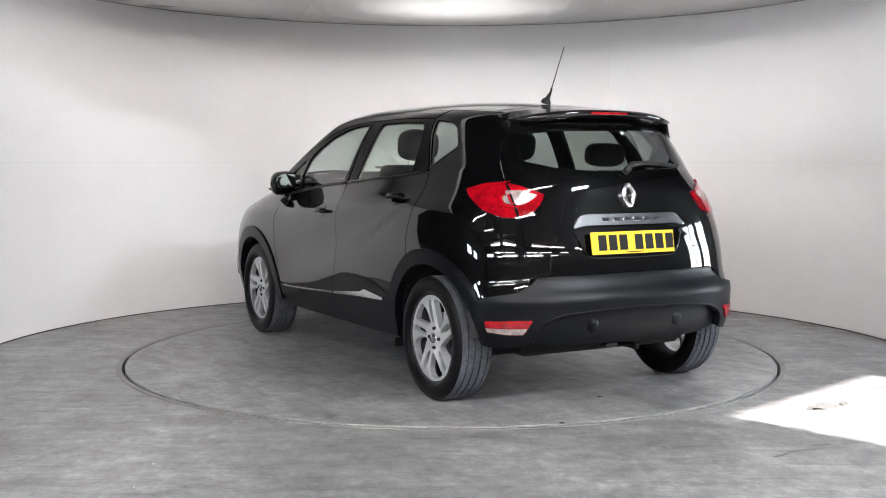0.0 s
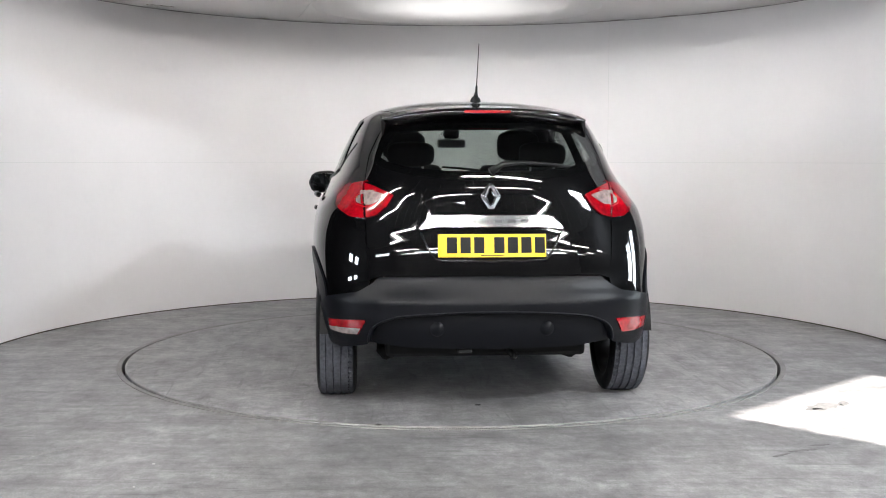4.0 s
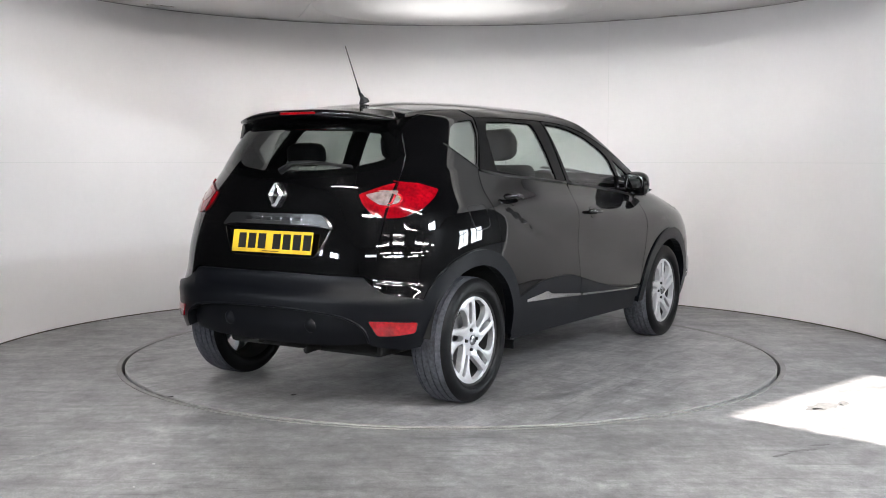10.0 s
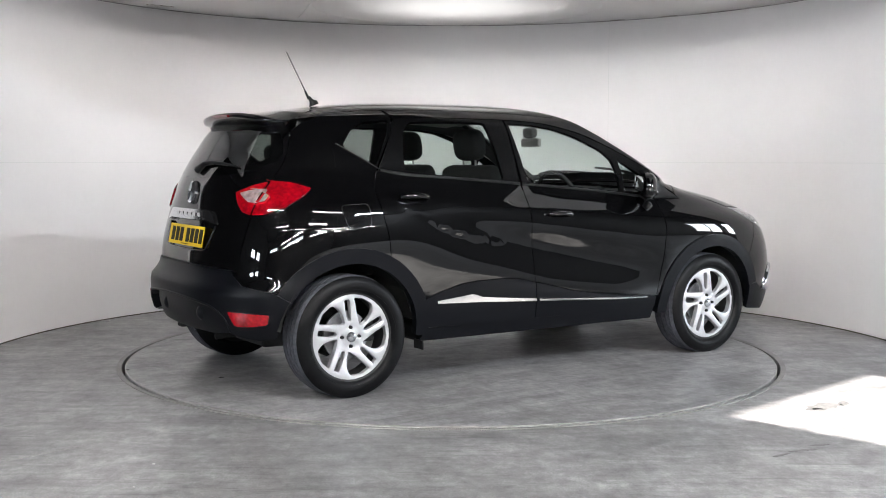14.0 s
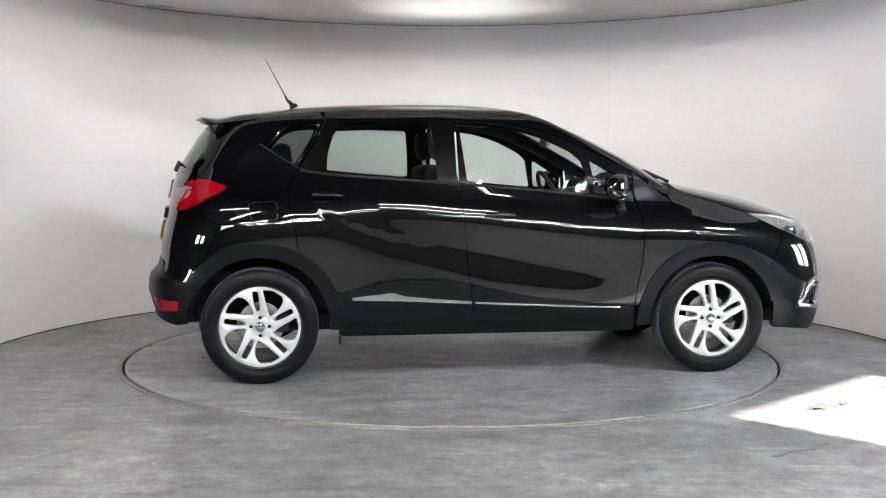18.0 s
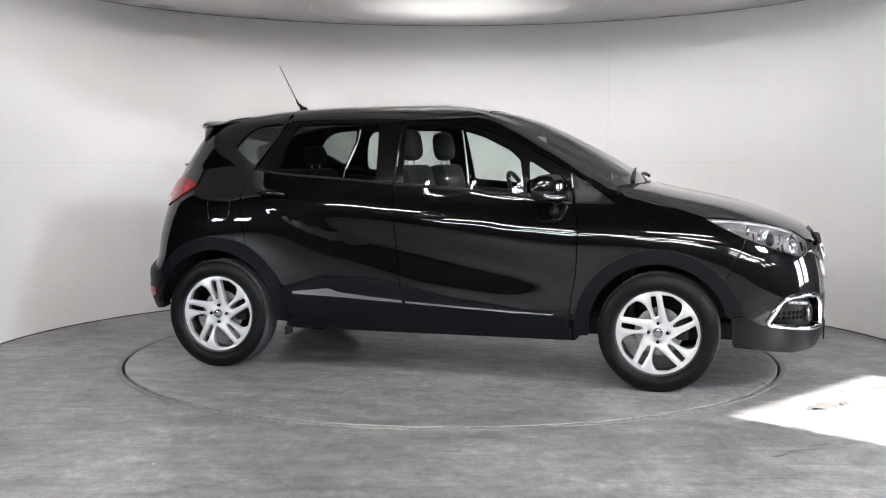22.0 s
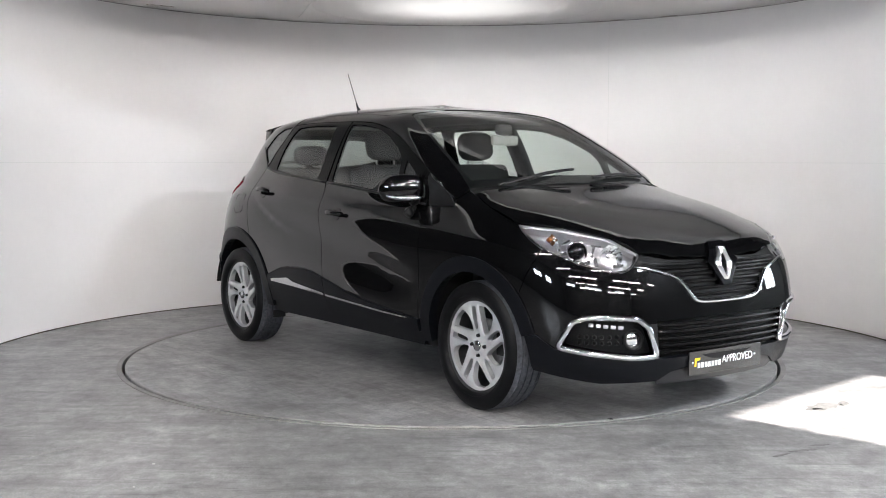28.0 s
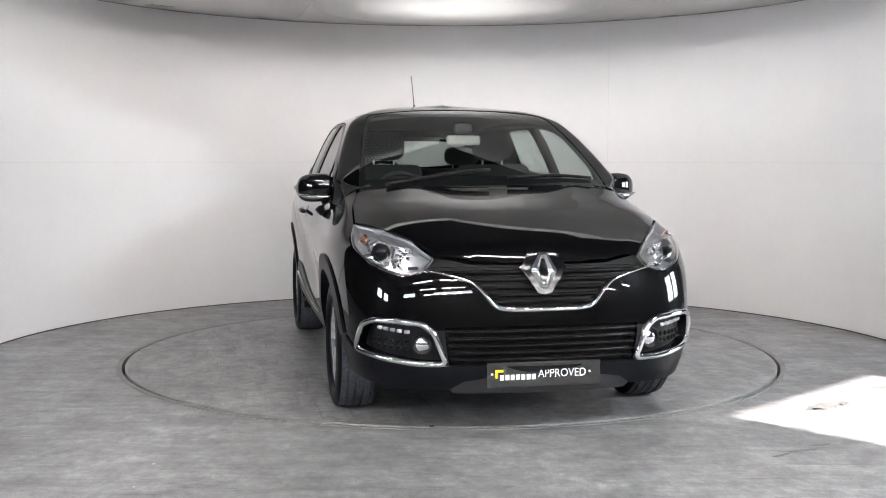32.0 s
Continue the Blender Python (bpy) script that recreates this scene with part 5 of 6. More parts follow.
# emblem on a gloss black shield
sh = [(0.0, 0.860), (-0.055, 0.852), (-0.085, 0.79), (-0.11, 0.765), (-0.085, 0.735), (-0.03, 0.655), (0.0, 0.648)]
shield = shell("emblem_shield", sheet("front", full(sh), lift=0.012, rim=0.03, gap=0, step=0.03), GLOSS_BLACK, car, "gloss black shield behind the emblem")
lozenge("emblem", (3.432, 0.0, 0.752), Matrix.Rotation(radians(180), 4, "Z") @ Matrix.Rotation(radians(14), 4, "Y"), 0.126, 0.172, shield, "bright diamond-shaped emblem", 0.03)

# headlamps: dark tub, reflectors, light bar, clear lens
LED_WHITE = material("white_light_guide", (0.40, 0.40, 0.42), 0.2, coat=1.0)
hf = flat("front_corner", HEAD)
head_lamps = pair("headlamp", sheet("front_corner", hf, lift=-0.055, step=0.03, rim=0, gap=-0.004), LAMP_TUB, car, "clear headlamp with chrome reflectors")
rimv = [cast("front_corner", a, b) for a, b in densify(inset(hf, 0.002), 0.02)]
m = len(rimv)
v = [q + n * 0.0 for q, n in rimv] + [q - n * 0.06 for q, n in rimv]
pair_mesh("lamp_wall", v, [(k, (k + 1) % m, m + (k + 1) % m, m + k) for k in range(m)], LAMP_TUB, head_lamps)
low = [flat("front_corner", [q])[0] for q in HEAD[4:]]
p, n = line_on("front_corner", [tuple(q) for q in spline(low, 5)], -0.010)
c3 = sum(p, Vector()) / len(p) + Vector((0, 0.02, 0.05))
v, f = bead([a + (c3 - a).normalized() * 0.007 for a in p], 0.009, 0.006, n)
pair_mesh("chrome_edge", v, f, SATIN_CHROME, head_lamps, "bright lower edge of the lamp")
for o in pair("lens", sheet("front_corner", hf, lift=0.001, step=0.03, rim=0.004, gap=0.001), CLEAR, head_lamps, "clear plastic lens"):
    o.visible_shadow = False
facing = Vector((0.90, -0.42, 0.08)).normalized()
aim4 = facing.to_track_quat("Z", "Y").to_matrix().to_4x4()


def turned(at, prof, seg=24, cap=False):
    """(r, depth) pairs turned round the lamp's axis at a place."""
    v = [Matrix.Translation(at) @ aim4 @ Vector((r * math.cos(2 * math.pi * j / seg), r * math.sin(2 * math.pi * j / seg), d)) for r, d in prof for j in range(seg)]
    f = [(i * seg + j, i * seg + (j + 1) % seg, (i + 1) * seg + (j + 1) % seg, (i + 1) * seg + j) for i in range(len(prof) - 1) for j in range(seg)]
    if cap:
        f.append(tuple((len(prof) - 1) * seg + j for j in range(seg)))
    return v, f


# projector with a bright collar and a dark glass ball
pa = Vector((3.165, -0.690, 0.822)) + facing * 0.012
v, f = turned(pa, [(0.047, -0.055), (0.047, -0.030), (0.050, -0.026), (0.050, -0.010), (0.047, -0.006), (0.041, -0.012), (0.038, -0.03)])
proj = pair_mesh("projector", v, f, FACET, head_lamps, "chrome projector collar")
v, f = turned(pa, [(0.040, -0.020), (0.034, -0.004), (0.024, 0.006), (0.010, 0.011)], cap=True)
pair_mesh("projector_lens", v, f, GLOSS_BLACK, proj, "dark glass projector lens")
# faceted bowl with its bulb
ba = Vector((3.270, -0.585, 0.800)) + facing * 0.012
v, f = turned(ba, [(0.008, -0.050), (0.020, -0.047), (0.032, -0.038), (0.042, -0.024), (0.050, -0.006), (0.055, 0.006)], 14)
bowls = pair_mesh("reflector", v, f, FACET, head_lamps, "faceted chrome reflector bowl", False)
v, f = turned(ba, [(0.010, -0.050), (0.010, -0.022), (0.005, -0.016)], 12, True)
pair_mesh("bulb", v, f, CHROME, bowls)
# indicator at the outer end
ia = Vector((3.045, -0.742, 0.872)) + facing * 0.012
v, f = turned(ia, [(0.006, -0.034), (0.020, -0.026), (0.028, -0.008), (0.030, 0.0)], 4)
cups = pair_mesh("indicator_reflector", v, f, FACET, head_lamps, "small chrome indicator reflector", False)
v, f = turned(ia, [(0.008, -0.032), (0.010, -0.018), (0.005, -0.008)], 10, True)
pair_mesh("bulb", v, f, LAMP_AMBER, cups, "amber indicator bulb")
# bright trim plates between the lamps
for at, size, roll in (((3.20, -0.690, 0.768), (0.004, 0.075, 0.020), 12), ((3.10, -0.735, 0.806), (0.004, 0.060, 0.014), 16), ((3.225, -0.630, 0.848), (0.004, 0.050, 0.008), -8), ((3.305, -0.565, 0.760), (0.004, 0.05, 0.016), 4), ((3.115, -0.715, 0.862), (0.004, 0.045, 0.010), 30), ((3.135, -0.722, 0.785), (0.004, 0.040, 0.012), -20), ((3.235, -0.640, 0.775), (0.004, 0.018, 0.045), 15), ((3.215, -0.640, 0.820), (0.004, 0.012, 0.050), -12), ((3.085, -0.735, 0.840), (0.004, 0.014, 0.040), 20)):
    bmx = box_bm(size, (0, 0, 0), 0.0015, turn=Matrix.Translation(at) @ Matrix.Rotation(radians(-30), 4, "Z") @ Matrix.Rotation(radians(roll), 4, "X"))
    vv, ff = [q.co.copy() for q in bmx.verts], [tuple(x.index for x in g.verts) for g in bmx.faces]
    bmx.free()
    pair_mesh("trim_plate", vv, ff, SATIN_CHROME, head_lamps, "", False)
p, n = line_on("front_corner", flat("front_corner", t_on([(2.87, -0.764), (2.96, -0.722), (3.06, -0.672), (3.15, -0.620), (3.24, -0.567), (3.345, -0.492)])), -0.006)
p = spline([tuple(q) for q in p], 4)
n = [cast("front_corner", *flat("front_corner", [q])[0])[1] for q in p]
v, f = bead([Vector(q) - Vector((0, 0, 0.008)) for q in p], [0.007 + 0.008 * math.sin(math.pi * min(1, 0.15 + k / len(p))) for k in range(len(p))], 0.005, n)
pair_mesh("light_bar", v, f, LED_WHITE, head_lamps, "white light guide along the upper edge")

# fog lamp bays
fog_bays = pair("fog_bay", sheet("front_corner", fog2, lift=-0.045, step=0.03, rim=0, gap=-0.004), SATIN_BLACK, front_bumper, "black fog lamp bay")
rv = [cast("front_corner", a, b) for a, b in densify(fog2, 0.02)]
m = len(rv)
v = [q for q, n in rv] + [q - n * 0.047 for q, n in rv]
pair_mesh("bay_wall", v, [(k, (k + 1) % m, m + (k + 1) % m, m + k) for k in range(m)], GLOSS_BLACK, fog_bays)
rv = [cast("front_corner", a, b) for a, b in densify(inset(fog2, -0.006), 0.015)]
v, f = bead([q + n * 0.004 for q, n in rv], 0.026, 0.012, [n for q, n in rv], True)
pair_mesh("chrome_frame", v, f, CHROME, fog_bays, "polished chrome frame of the fog lamp bay")
fc = Vector((3.375, -0.535, 0.425))
face = Vector((0.95, -0.3, 0)).normalized()
rot = face.to_track_quat("Z", "Y").to_matrix().to_4x4()
v, f = [], []
for rr, dd in ((0.052, 0.004), (0.046, 0.012), (0.036, 0.006), (0.034, -0.004)):
    v += [Matrix.Translation(fc) @ rot @ Vector((rr * math.cos(2 * math.pi * j / 24), rr * math.sin(2 * math.pi * j / 24), dd)) for j in range(24)]
f = [(i * 24 + j, i * 24 + (j + 1) % 24, (i + 1) * 24 + (j + 1) % 24, (i + 1) * 24 + j) for i in range(3) for j in range(24)]
pair_mesh("fog_lamp", v, f, SATIN_BLACK, fog_bays, "round fog lamp")
v = [Matrix.Translation(fc) @ rot @ Vector((rr * math.cos(2 * math.pi * j / 24), rr * math.sin(2 * math.pi * j / 24), dd)) for rr, dd in ((0.034, 0.0), (0.022, 0.008), (0.006, 0.011)) for j in range(24)]
f = [(i * 24 + j, i * 24 + (j + 1) % 24, (i + 1) * 24 + (j + 1) % 24, (i + 1) * 24 + j) for i in range(2) for j in range(24)] + [tuple(range(48, 72))]
pair_mesh("day_lens", v, f, CHROME, fog_bays, "bright round fog lamp lens")
for k in range(5):
    a, b = flat("front_corner", [Vector((3.285 + 0.022 * k, -0.73 + 0.028 * k, 0.498 - 0.003 * k))])[0]
    q, n = cast("front_corner", a, b)
    p2, n2 = cast("front_corner", a + 0.022, b - 0.002)
    v, f = bead([q - n * 0.024, p2 - n2 * 0.024], 0.016, 0.008, [n, n2])
    pair_mesh("day_light", v, f, LED_WHITE, fog_bays, "small white daytime light")
for k in range(14):
    a, b = flat("front_corner", [Vector((3.24 + 0.024 * (k // 2), -0.755 + 0.03 * (k // 2), 0.405 + 0.030 * (k % 2)))])[0]
    q, n = cast("front_corner", a, b)
    bmx = bmesh.new()
    bmesh.ops.create_cone(bmx, cap_ends=True, segments=6, radius1=0.013, radius2=0.008, depth=0.01, matrix=Matrix.Translation(q - n * 0.040) @ n.to_track_quat("Z", "Y").to_matrix().to_4x4())
    vv, ff = [q2.co.copy() for q2 in bmx.verts], [tuple(x.index for x in g.verts) for g in bmx.faces]
    bmx.free()
    pair_mesh("mesh_cell", vv, ff, GRILLE_BLACK, fog_bays, "", False)

# front show plate
PLATE_DARK = material("black_show_plate", (0.010, 0.010, 0.010), 0.22, coat=0.6)
PRINT_WHITE = material("white_plate_print", (0.8, 0.8, 0.8), 0.4)
PRINT_YELLOW = material("yellow_plate_print", (0.85, 0.55, 0.02), 0.4)
show = part("show_plate", box_bm((0.006, 0.524, 0.112), (0, 0, 0), 0.002), PLATE_DARK, car, "black show plate with white and yellow print")
show.matrix_basis = Matrix.Translation((3.472, -0.003, 0.297)) @ Matrix.Rotation(radians(1), 4, "Y")


def lettering(name, text, height, at, parent, mat, width=None):
    """Flat letters of the built-in font as a mesh, facing +x."""
    cu = bpy.data.curves.new(name, "FONT")
    cu.body, cu.size, cu.extrude, cu.align_x, cu.align_y = text, height / 0.7, 0.0006, "LEFT", "CENTER"
    tmp = new(name + "_outline", cu)
    me = bpy.data.meshes.new_from_object(tmp.evaluated_get(bpy.context.evaluated_depsgraph_get()))
    bpy.data.objects.remove(tmp)
    me.transform(Matrix(((0, 0, 1, 0), (1, 0, 0, 0), (0, 1, 0, 0), (0, 0, 0, 1))))
    ys = [v.co.y for v in me.vertices]
    if width:
        me.transform(Matrix.Diagonal((1, width / (max(ys) - min(ys)), 1, 1)))
    me.transform(Matrix.Translation(at))
    me.materials.clear()
    me.materials.append(mat)
    ob = new(name, me)
    ob.parent = parent
    return ob


lettering("plate_word", "APPROVED", 0.036, (0.0036, -0.028, 0.0), show, PRINT_WHITE, 0.222)
for y0, y1, m, z0, z1 in ((-0.205, -0.035, PRINT_WHITE, -0.024, 0.0),):
    for k in range(7):
        w = (y1 - y0) / 7
        part("print_bar", box_bm((0.001, w * 0.72, z1 - z0), (0.0036, y0 + w * (k + 0.5), (z0 + z1) / 2)), m, show)
part("print_mark", box_bm((0.001, 0.038, 0.012), (0.0036, -0.205, 0.018)), PRINT_YELLOW, show)
part("print_mark", box_bm((0.001, 0.012, 0.030), (0.0036, -0.218, 0.0)), PRINT_YELLOW, show)
for y in (-0.238, 0.212):
    bmx = bmesh.new()
    bmesh.ops.create_cone(bmx, cap_ends=True, segments=12, radius1=0.006, radius2=0.006, depth=0.002, matrix=Matrix.Translation((0.0036, y, 0.004)) @ Matrix.Rotation(radians(90), 4, "Y"))
    part("screw_cap", bmx, PRINT_WHITE, show)

# door mirrors
v, f, rings, seg = [], [], 13, 20
for i in range(rings):
    t = i / (rings - 1)
    y = -0.775 - 0.215 * t
    k = (1 - abs(2 * t - 1) ** 3.2) ** 0.5 if 0 < t < 1 else 0.12
    lean = -0.10 * t ** 1.6
    for j in range(seg):
        a = 2 * math.pi * j / seg
        ca, sa = math.cos(a), math.sin(a)
        x = 2.0 + lean + 0.055 + 0.062 * k * (abs(ca) ** 0.8) * (1 if ca > 0 else -0.9)
        z = 1.098 - 0.012 * t + 0.078 * k * (abs(sa) ** 0.8) * (1 if sa > 0 else -1)
        v.append(Vector((x, y, z)))
f = [(i * seg + j, i * seg + (j + 1) % seg, (i + 1) * seg + (j + 1) % seg, (i + 1) * seg + j) for i in range(rings - 1) for j in range(seg)] + [tuple(range(seg))[::-1], tuple((rings - 1) * seg + j for j in range(seg))]
mirrors = pair_mesh("door_mirror", v, [g[::-1] for g in f], PAINT, car, "black door mirror with a chrome lower edge")
gl = rounded([(-0.80, 1.06), (-0.80, 1.15), (-0.90, 1.153), (-0.965, 1.13), (-0.965, 1.07), (-0.90, 1.052)], 0.02, 3)
MIRROR = material("mirror_glass", (0.85, 0.86, 0.87), 0.01, 1.0)
mx = lambda y: 1.999 - 0.10 * (abs(y + 0.775) / 0.215) ** 1.6
pair_mesh("mirror_glass", [Vector((mx(y) - 0.0035, y, z)) for y, z in gl], [tuple(range(len(gl)))], MIRROR, mirrors, "mirror glass", False)
pts = [(2.075 - 0.10 * t ** 1.6 + 0.030, -0.79 - 0.20 * t, 1.052 - 0.008 * t + 0.02 * t ** 4 - 0.006) for t in np.linspace(0.1, 0.96, 10)]
v, f = tube(pts, [0.005, 0.010, 0.014, 0.016, 0.016, 0.016, 0.015, 0.012, 0.009, 0.004], 10)
pair_mesh("mirror_indicator", v, f, SATIN_CHROME, mirrors, "bright indicator strip under the mirror")
v, f = tube([(2.06, -0.84, 1.06), (2.05, -0.83, 1.02), (2.045, -0.85, 0.975), (2.05, -0.872, 0.955)], [0.040, 0.034, 0.028, 0.026], 10)
pair_mesh("mirror_arm", v, f, SATIN_BLACK, mirrors, "black mirror arm")

# ---- wheels ----
def revolve(profile, segments, closed=False):
    """(y, r) pairs turned round the y axis."""
    n, v, f = len(profile), [], []
    for j in range(segments):
        a = 2 * math.pi * j / segments
        v += [Vector((r * math.cos(a), y, r * math.sin(a))) for y, r in profile]
    for j in range(segments):
        for i in range(n if closed else n - 1):
            a, b = j * n + i, j * n + (i + 1) % n
            c, d = ((j + 1) % segments) * n + (i + 1) % n, ((j + 1) % segments) * n + i
            f.append((a, b, c, d))
    return v, f


R_TYRE = 0.324
tread = []
for y in (-0.066, -0.028, 0.010, 0.048):                   # four grooves
    tread += [(y, R_TYRE), (y + 0.001, R_TYRE - 0.007), (y + 0.007, R_TYRE - 0.007), (y + 0.008, R_TYRE)]
tyre_prof = [(0.085, 0.233), (0.096, 0.241), (0.1035, 0.259), (0.1035, 0.274), (0.100, 0.292), (0.093, 0.309), (0.083, 0.3185)] + [(y, r) for y, r in tread[::-1]] + [(-0.083, 0.3185), (-0.093, 0.309), (-0.1035, 0.265), (-0.097, 0.241), (-0.085, 0.233)]
# face of the rim: five wide leaf-shaped windows and five narrow slots, all sweeping the same way
R_RIM = 0.2365


def turn_at(r, a):
    return (r * math.cos(a), r * math.sin(a))


def wheel_face(sign):
    loops = [np.array([(R_RIM * math.cos(a), R_RIM * math.sin(a)) for a in np.linspace(0, 2 * math.pi, 90, endpoint=False)])]
    for k in range(5):
        w0 = radians(58 + 72 * k)
        win = [turn_at(r, w0 + radians(a)) for r, a in ((0.079, -15), (0.081, -5), (0.094, 4), (0.126, 17), (0.17, 24), (0.205, 28), (0.212, 12), (0.206, -5), (0.185, -11), (0.159, -15), (0.115, -18))]
        loops.append(densify(rounded(win, 0.012, 3), 0.010))
        s0 = radians(97 + 72 * k)
        slot = [turn_at(r, s0 + radians(a)) for r, a in ((0.199, 5.5), (0.199, -3.5), (0.14, -6), (0.088, -8), (0.082, 3), (0.115, 8), (0.15, 7))]
        loops.append(densify(rounded(slot, 0.010, 3), 0.010))
    for k in range(4):
        a = radians(45 + 90 * k + 45)
        c = np.array((0.050 * math.cos(a), 0.050 * math.sin(a)))
        loops.append(np.array([c + 0.0105 * np.array((math.cos(t), math.sin(t))) for t in np.linspace(0, 2 * math.pi, 12, endpoint=False)]))
    pts, edges = [], []
    for h in loops:
        k = len(pts)
        pts += [Vector(q) for q in h]
        edges += [(k + i, k + (i + 1) % len(h)) for i in range(len(h))]
    g = np.stack(np.meshgrid(np.arange(-0.231, 0.232, 0.011), np.arange(-0.231, 0.232, 0.011)), -1).reshape(-1, 2)
    keep = np.hypot(g[:, 0], g[:, 1]) < R_RIM - 0.005
    for h in loops[1:]:
        keep &= ~in_poly(g, h)
    g = g[keep]
    for h in loops:
        g = g[poly_dist(g, h) > 0.005]
    pts += [Vector(q) for q in g]
    vs, es, fs = delaunay_2d_cdt(pts, edges, [], 0, 1e-7)[:3]
    midp = np.array([[sum(vs[k].x for k in q) / 3, sum(vs[k].y for k in q) / 3] for q in fs])
    ok = np.hypot(midp[:, 0], midp[:, 1]) < R_RIM
    for h in loops[1:]:
        ok &= ~in_poly(midp, h)
    fs = [tuple(q) for q, k in zip(fs, ok) if k]
    flat2 = np.array([[q.x, q.y] for q in vs])
    near = np.min([poly_dist(flat2, h) for h in loops[1:]], axis=0)
    r = np.hypot(flat2[:, 0], flat2[:, 1])
    depth = np.interp(r, [0, 0.03, 0.06, 0.09, 0.18, 0.214, 0.225, 0.2365], [0.002, 0.002, -0.004, 0.004, 0.012, 0.008, 0.002, 0.006]) - 0.006 * np.exp(-near / 0.0035)
    v = [Vector((a * sign, d, b)) for (a, b), d in zip(flat2, depth)]
    count = {}
    for q in fs:
        for a, b in zip(q, q[1:] + q[:1]):
            count[(a, b)] = 1
    f = list(fs)
    for a, b in [e for e in count if (e[1], e[0]) not in count]:
        n = len(v)
        v += [v[a].copy(), v[b].copy(), v[b] - Vector((0, 0.032, 0)), v[a] - Vector((0, 0.032, 0))]
        f.append((n + 1, n, n + 3, n + 2))
    if sign > 0:
        f = [q[::-1] for q in f]
    return v, f


def build_wheel(name, sign):
    """A wheel with its outer face towards +y at y = 0.073, built round its centre."""
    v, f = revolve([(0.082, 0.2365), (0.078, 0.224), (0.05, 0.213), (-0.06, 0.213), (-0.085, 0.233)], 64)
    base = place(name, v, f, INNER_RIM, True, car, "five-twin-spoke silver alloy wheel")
    walls = [revolve(tyre_prof[:7], 96), revolve(tyre_prof[-5:], 96)]
    k = len(walls[0][0])
    tyre = place("tyre", walls[0][0] + walls[1][0], walls[0][1] + [tuple(i + k for i in q) for q in walls[1][1]], RUBBER, True, base, "black road tyre")
    tp = tyre_prof[6:-4]
    v, f = revolve(tp, 180)
    m = len(tp)
    for j in range(0, 180, 3):                                # lateral notches in the shoulders and ribs
        for i in range(1, m - 1):
            q = v[((j + (1 if i % 2 else 0)) % 180) * m + i]
            rr = math.hypot(q.x, q.z)
            if rr > 0.3165 and abs(q.y) > 0.062:
                q.x, q.z = q.x * (1 - 0.006 / rr), q.z * (1 - 0.006 / rr)
    place("tread", v, f, TREAD, False, tyre, "grooved tread, paler from dust and the light it catches")
    v, f = revolve([(0.1025, 0.249), (0.1048, 0.2505), (0.1025, 0.252)], 96)
    place("rim_guard", v, f, RUBBER, True, tyre)
    v, f = wheel_face(sign)
    face_ob = place("spokes", [q + Vector((0, 0.073, 0)) for q in v], f, ALLOY, True, base)
    v, f = revolve([(0.083, 0.0005), (0.083, 0.022), (0.079, 0.027), (0.072, 0.028)], 24)
    place("centre_cap", v, f, SATIN_CHROME, True, base, "small round centre cap")
    for k in range(4):
        a = radians(45 + 90 * k + 45)
        c = Vector((0.050 * math.cos(a) * sign, 0.068, 0.050 * math.sin(a)))
        bmx = bmesh.new()
        bmesh.ops.create_cone(bmx, cap_ends=True, segments=6, radius1=0.0095, radius2=0.0085, depth=0.016, matrix=Matrix.Translation(c) @ Matrix.Rotation(radians(-90), 4, "X"))
        part("wheel_bolt", bmx, SATIN_BLACK, base, "dark wheel bolt")
    v, f = revolve([(0.012, 0.0), (0.012, 0.13), (0.0, 0.13), (0.0, 0.0)], 40)
    place("brake_disc", v, f, STEEL, False, base, "grey brake disc")
    part("caliper", box_bm((0.07, 0.06, 0.12), (0.125 * sign, 0.0, 0.02), 0.01), UNDER, base)
    return base


TRACK = 0.760
for x in WHEEL_X:
    wr = build_wheel("wheel", -1)
    wr.matrix_basis = Matrix.Translation((x, -TRACK, HUB_Z)) @ Matrix.Rotation(math.pi, 4, "Z")
    wl = copy_thing(wr, Matrix.Translation((x, TRACK, HUB_Z)))

# ---- underneath and inside ----
for cx in WHEEL_X:
    v, f, n = [], [], 18
    for k in range(n + 1):
        a = radians(8 + 164 * k / n)
        for y in (-0.84, -0.52):
            v.append(Vector((cx + 0.405 * math.cos(a), y + (0.0 if y < -0.6 else 0), max(0.27, HUB_Z + 0.405 * math.sin(a)))))
    f = [(2 * k, 2 * k + 1, 2 * k + 3, 2 * k + 2) for k in range(n)]
    f.append(tuple(2 * k + 1 for k in range(n + 1)))
    pair_mesh("wheel_well", v, f, UNDER, car, "black wheel-arch liner", False)
part("floor_pan", box_bm((3.55, 1.02, 0.10), (1.42, 0, 0.30), 0.02), UNDER, car, "dark underbody")
part("floor_pan", box_bm((1.72, 1.56, 0.10), (1.30, 0, 0.30), 0.02), UNDER, car)
part("rear_axle", box_bm((0.12, 1.10, 0.09), (0.02, 0, 0.25), 0.02), UNDER, car, "black rear axle beam")
part("spare_well", box_bm((0.50, 0.8, 0.08), (-0.25, 0, 0.36), 0.03), UNDER, car)
for y in (-0.42, 0.42):
    v, f = tube([(0.08, y, 0.22), (0.02, y * 1.2, 0.20), (-0.06, y * 1.25, 0.24)], 0.03, 8)
    place("suspension_arm", v, f, UNDER, True, car)
for y in (-0.80, 0.80):
    part("mud_flap", box_bm((0.010, 0.09, 0.05), (0.44, y * 0.985, 0.24), 0.003), SATIN_BLACK, car, "small black mud flap")
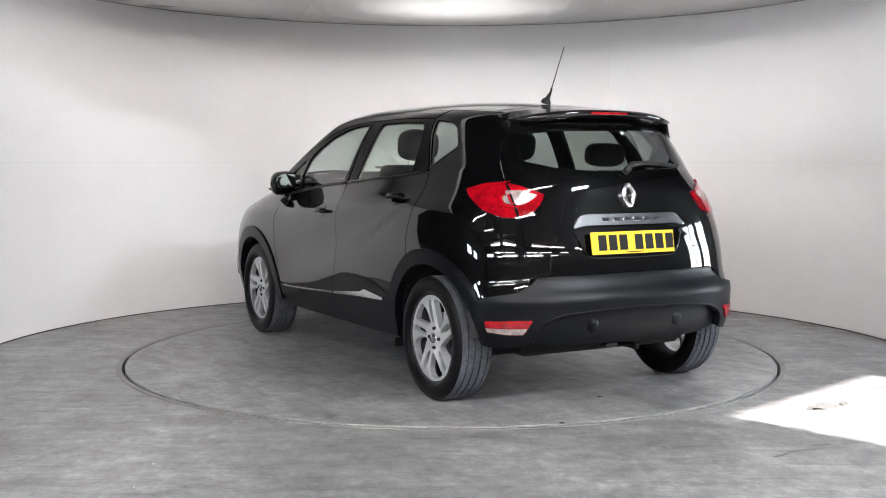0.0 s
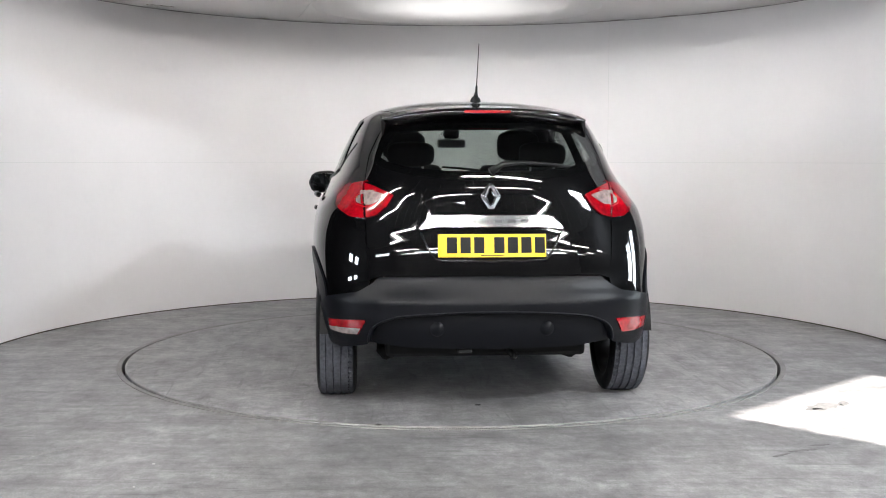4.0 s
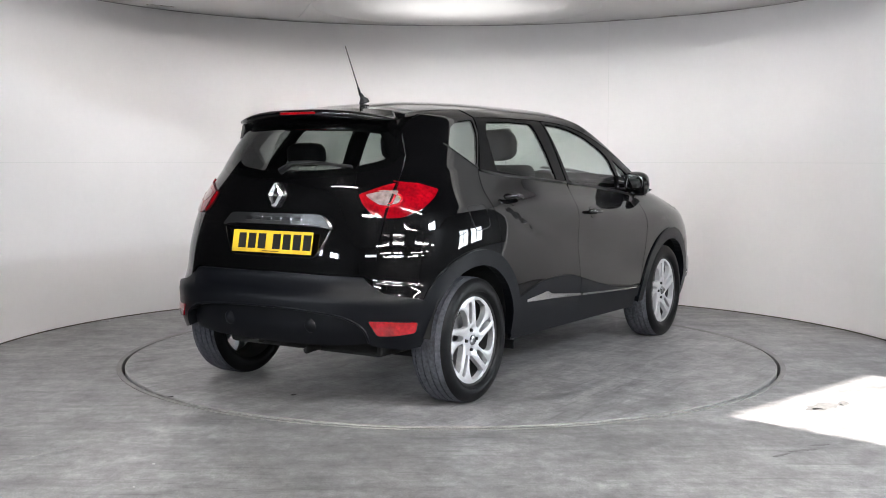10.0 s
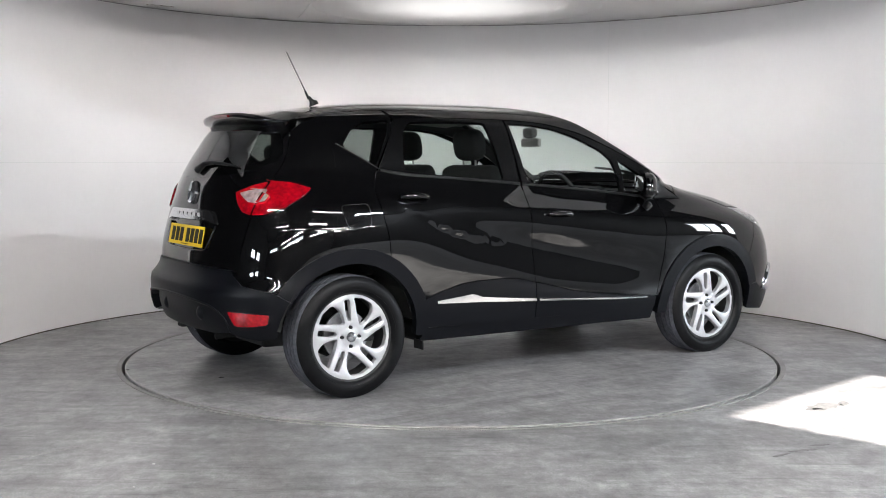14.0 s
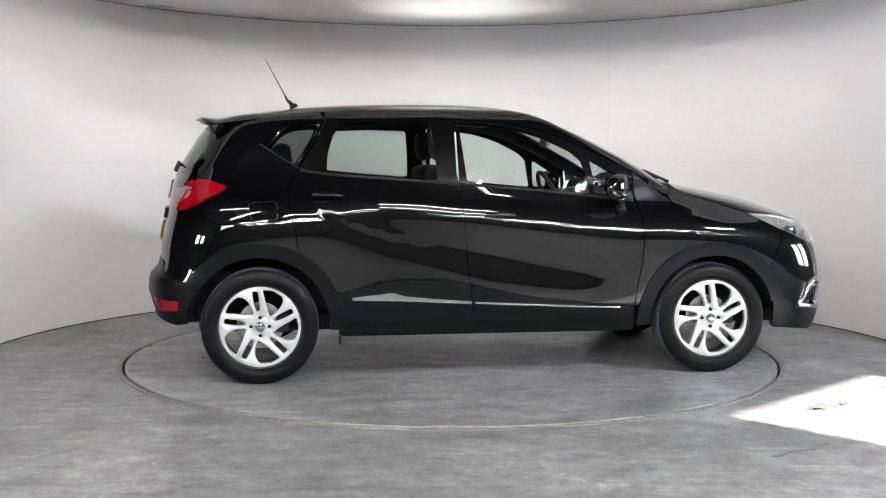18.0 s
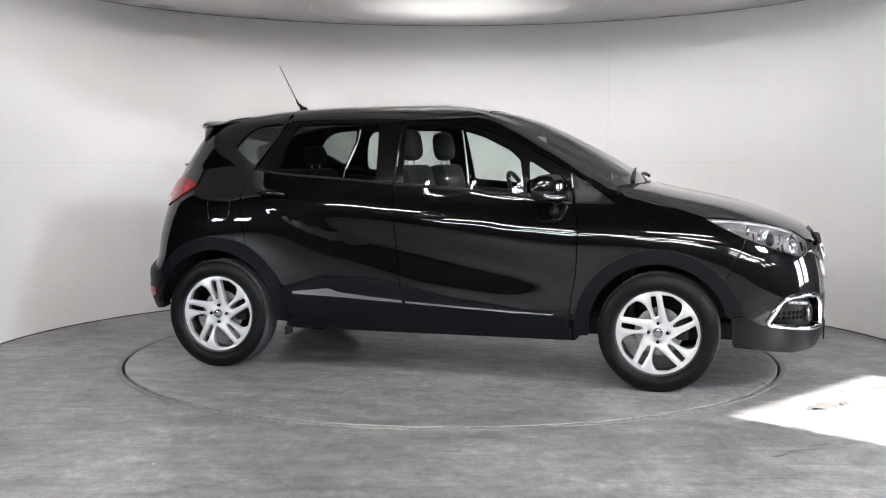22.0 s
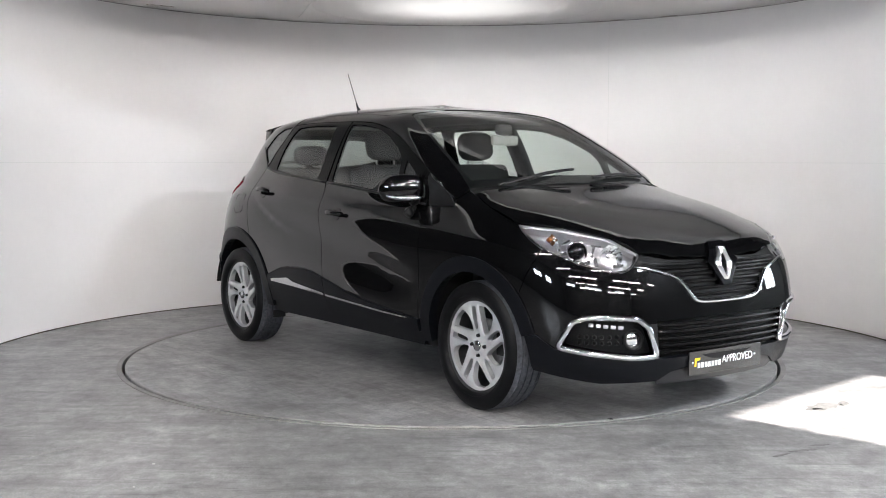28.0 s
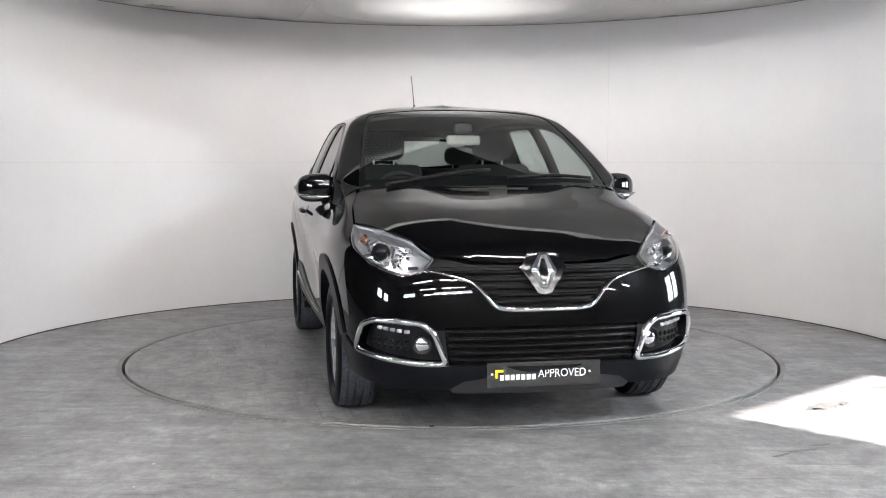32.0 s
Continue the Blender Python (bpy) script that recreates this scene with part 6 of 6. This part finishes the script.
# inner faces
inner = [(0.40, 0.36), (2.15, 0.36), (2.15, 0.99), (1.5, 1.055), (0.7, 1.12), (0.23, 1.17), (0.20, 0.80)]
pair("door_card", sheet("side", inner, lift=-0.045, step=0.12, rim=0), CABIN, car, "charcoal inner door panel")
pair("inner_pillar", sheet("pillar", rail, lift=-0.03, step=0.05, rim=0), CABIN, car)
LINING = material("pale_grey_roof_lining", (0.22, 0.215, 0.205), 0.9, grain=0.08)
shell("roof_lining", both(sheet("top", roof_loop, lift=-0.04, step=0.12, rim=0)), LINING, car, "grey roof lining")
shell("boot_trim", sheet("rear", full([(0.0, 0.5), (-0.5, 0.5), (-0.58, 0.9), (-0.58, 1.13), (0.0, 1.13)]), lift=-0.06, step=0.15, rim=0), CABIN, car)
part("boot_floor", box_bm((0.80, 1.10, 0.06), (-0.10, 0, 0.58), 0.01), CABIN, car, "charcoal boot floor")
part("bulkhead", box_bm((0.05, 1.40, 0.70), (2.42, 0, 0.70), 0.01), CABIN, car)
part("engine_block", box_bm((0.60, 0.95, 0.40), (2.80, 0, 0.56), 0.04), UNDER, car)
dash = [(1.86, 0.98), (1.90, 1.02), (2.05, 1.045), (2.42, 1.055), (2.42, 0.70), (1.95, 0.70), (1.88, 0.85)]
v = [Vector((x + 0.02 * (abs(y) > 0.6), y, z)) for y in np.linspace(-0.70, 0.70, 9) for x, z in dash]
f = [(i * 7 + k, i * 7 + (k + 1) % 7, i * 7 + 7 + (k + 1) % 7, i * 7 + 7 + k) for i in range(8) for k in range(7)] + [tuple(range(7))[::-1], tuple(56 + k for k in range(7))]
dashboard = place("dashboard", v, f, CABIN, False, car, "charcoal dashboard")
part("instrument_hood", box_bm((0.16, 0.36, 0.07), (1.92, -0.36, 1.045), 0.03), CABIN, dashboard)
ring = [Vector((1.76, -0.36, 1.0)) + Matrix.Rotation(radians(-24), 3, "Y") @ Vector((0, 0.185 * math.cos(a), 0.185 * math.sin(a))) for a in np.linspace(0, 2 * math.pi, 32, endpoint=False)]
v, f = tube(ring, 0.014, 8, True)
wheel_ring = place("steering_wheel", v, f, CABIN, True, car, "black steering wheel")
part("wheel_boss", box_bm((0.05, 0.16, 0.12), (1.775, -0.36, 0.995), 0.02), CABIN, wheel_ring)
for s in (-1, 1):
    part("wheel_spoke", box_bm((0.02, 0.12, 0.03), (1.77, -0.36 + s * 0.12, 1.0), 0.008), CABIN, wheel_ring)


def cushion(size, at, lean=0.0, bevel=0.05):
    return box_bm(size, at, min(bevel, min(size) * 0.45), turn=Matrix.Rotation(radians(lean), 4, "Y"), segments=3)


def seat(x, y, w, name):
    """A seat with base, back and a headrest on two posts."""
    base = part(name, cushion((0.50, w, 0.16), (x + 0.12, y, 0.62), -6), CLOTH, car, "charcoal cloth seat with a headrest", True)
    part("backrest", cushion((0.14, w * 0.98, 0.60), (x - 0.22, y, 0.92), -14), CLOTH, base, "", True)
    return base


def headrest(x, y, z, base, w=0.27, h=0.19):
    bm = bmesh.new()
    bmesh.ops.create_uvsphere(bm, u_segments=20, v_segments=14, radius=1.0)
    soft = lambda c, e: math.copysign(abs(c) ** e, c)
    for q in bm.verts:
        q.co = Vector((0.055 * soft(q.co.x, 0.7), w / 2 * soft(q.co.y, 0.62), h / 2 * soft(q.co.z, 0.62)))
    bm.transform(Matrix.Translation((x, y, z)) @ Matrix.Rotation(radians(-8), 4, "Y"))
    o = part("headrest", bm, CLOTH, base, "", True)
    for s in (-1, 1):
        v2, f2 = tube([(x + 0.01, y + s * 0.065, z - h / 2 - 0.09), (x, y + s * 0.065, z - h / 2 + 0.02)], 0.006, 6)
        place("post", v2, f2, STEEL, True, o)


for y in (-0.36, 0.36):
    headrest(1.06, y, 1.335, seat(1.35, y, 0.50, "front_seat"))
bench = part("rear_seat", cushion((0.48, 1.26, 0.16), (0.55, 0, 0.64), -6), CLOTH, car, "charcoal cloth rear bench with headrests", True)
part("backrest", cushion((0.14, 1.24, 0.58), (0.20, 0, 0.90), -14), CLOTH, bench, "", True)
for y in (-0.36, 0.36):
    headrest(0.13, y, 1.275, bench, 0.26, 0.135)
rv_m = part("rear_view_mirror", box_bm((0.03, 0.20, 0.058), (1.80, -0.0, 1.36), 0.014), LINING, car, "pale grey inside rear-view mirror")
part("mirror_stem", box_bm((0.06, 0.11, 0.07), (1.79, 0, 1.425), 0.025), CABIN, rv_m)


def heading(t):
    s = (t - 16) / 16
    return 20.8302 - 98.4820 * s - 0.0959 * s * s - 0.3136 * s ** 3


def motions():
    rows_car, rows_table = [], []
    for k in range(33):
        h = heading(k)
        rows_car.append((float(k), pose(0, 0, 0, 0, 0, h) @ pose(*CAR_AT, 0)))
        rows_table.append((float(k), pose(0, 0, 0, 0, 0, h)))
    walk(car, rows_car)
    walk(turntable, rows_table)


motions()
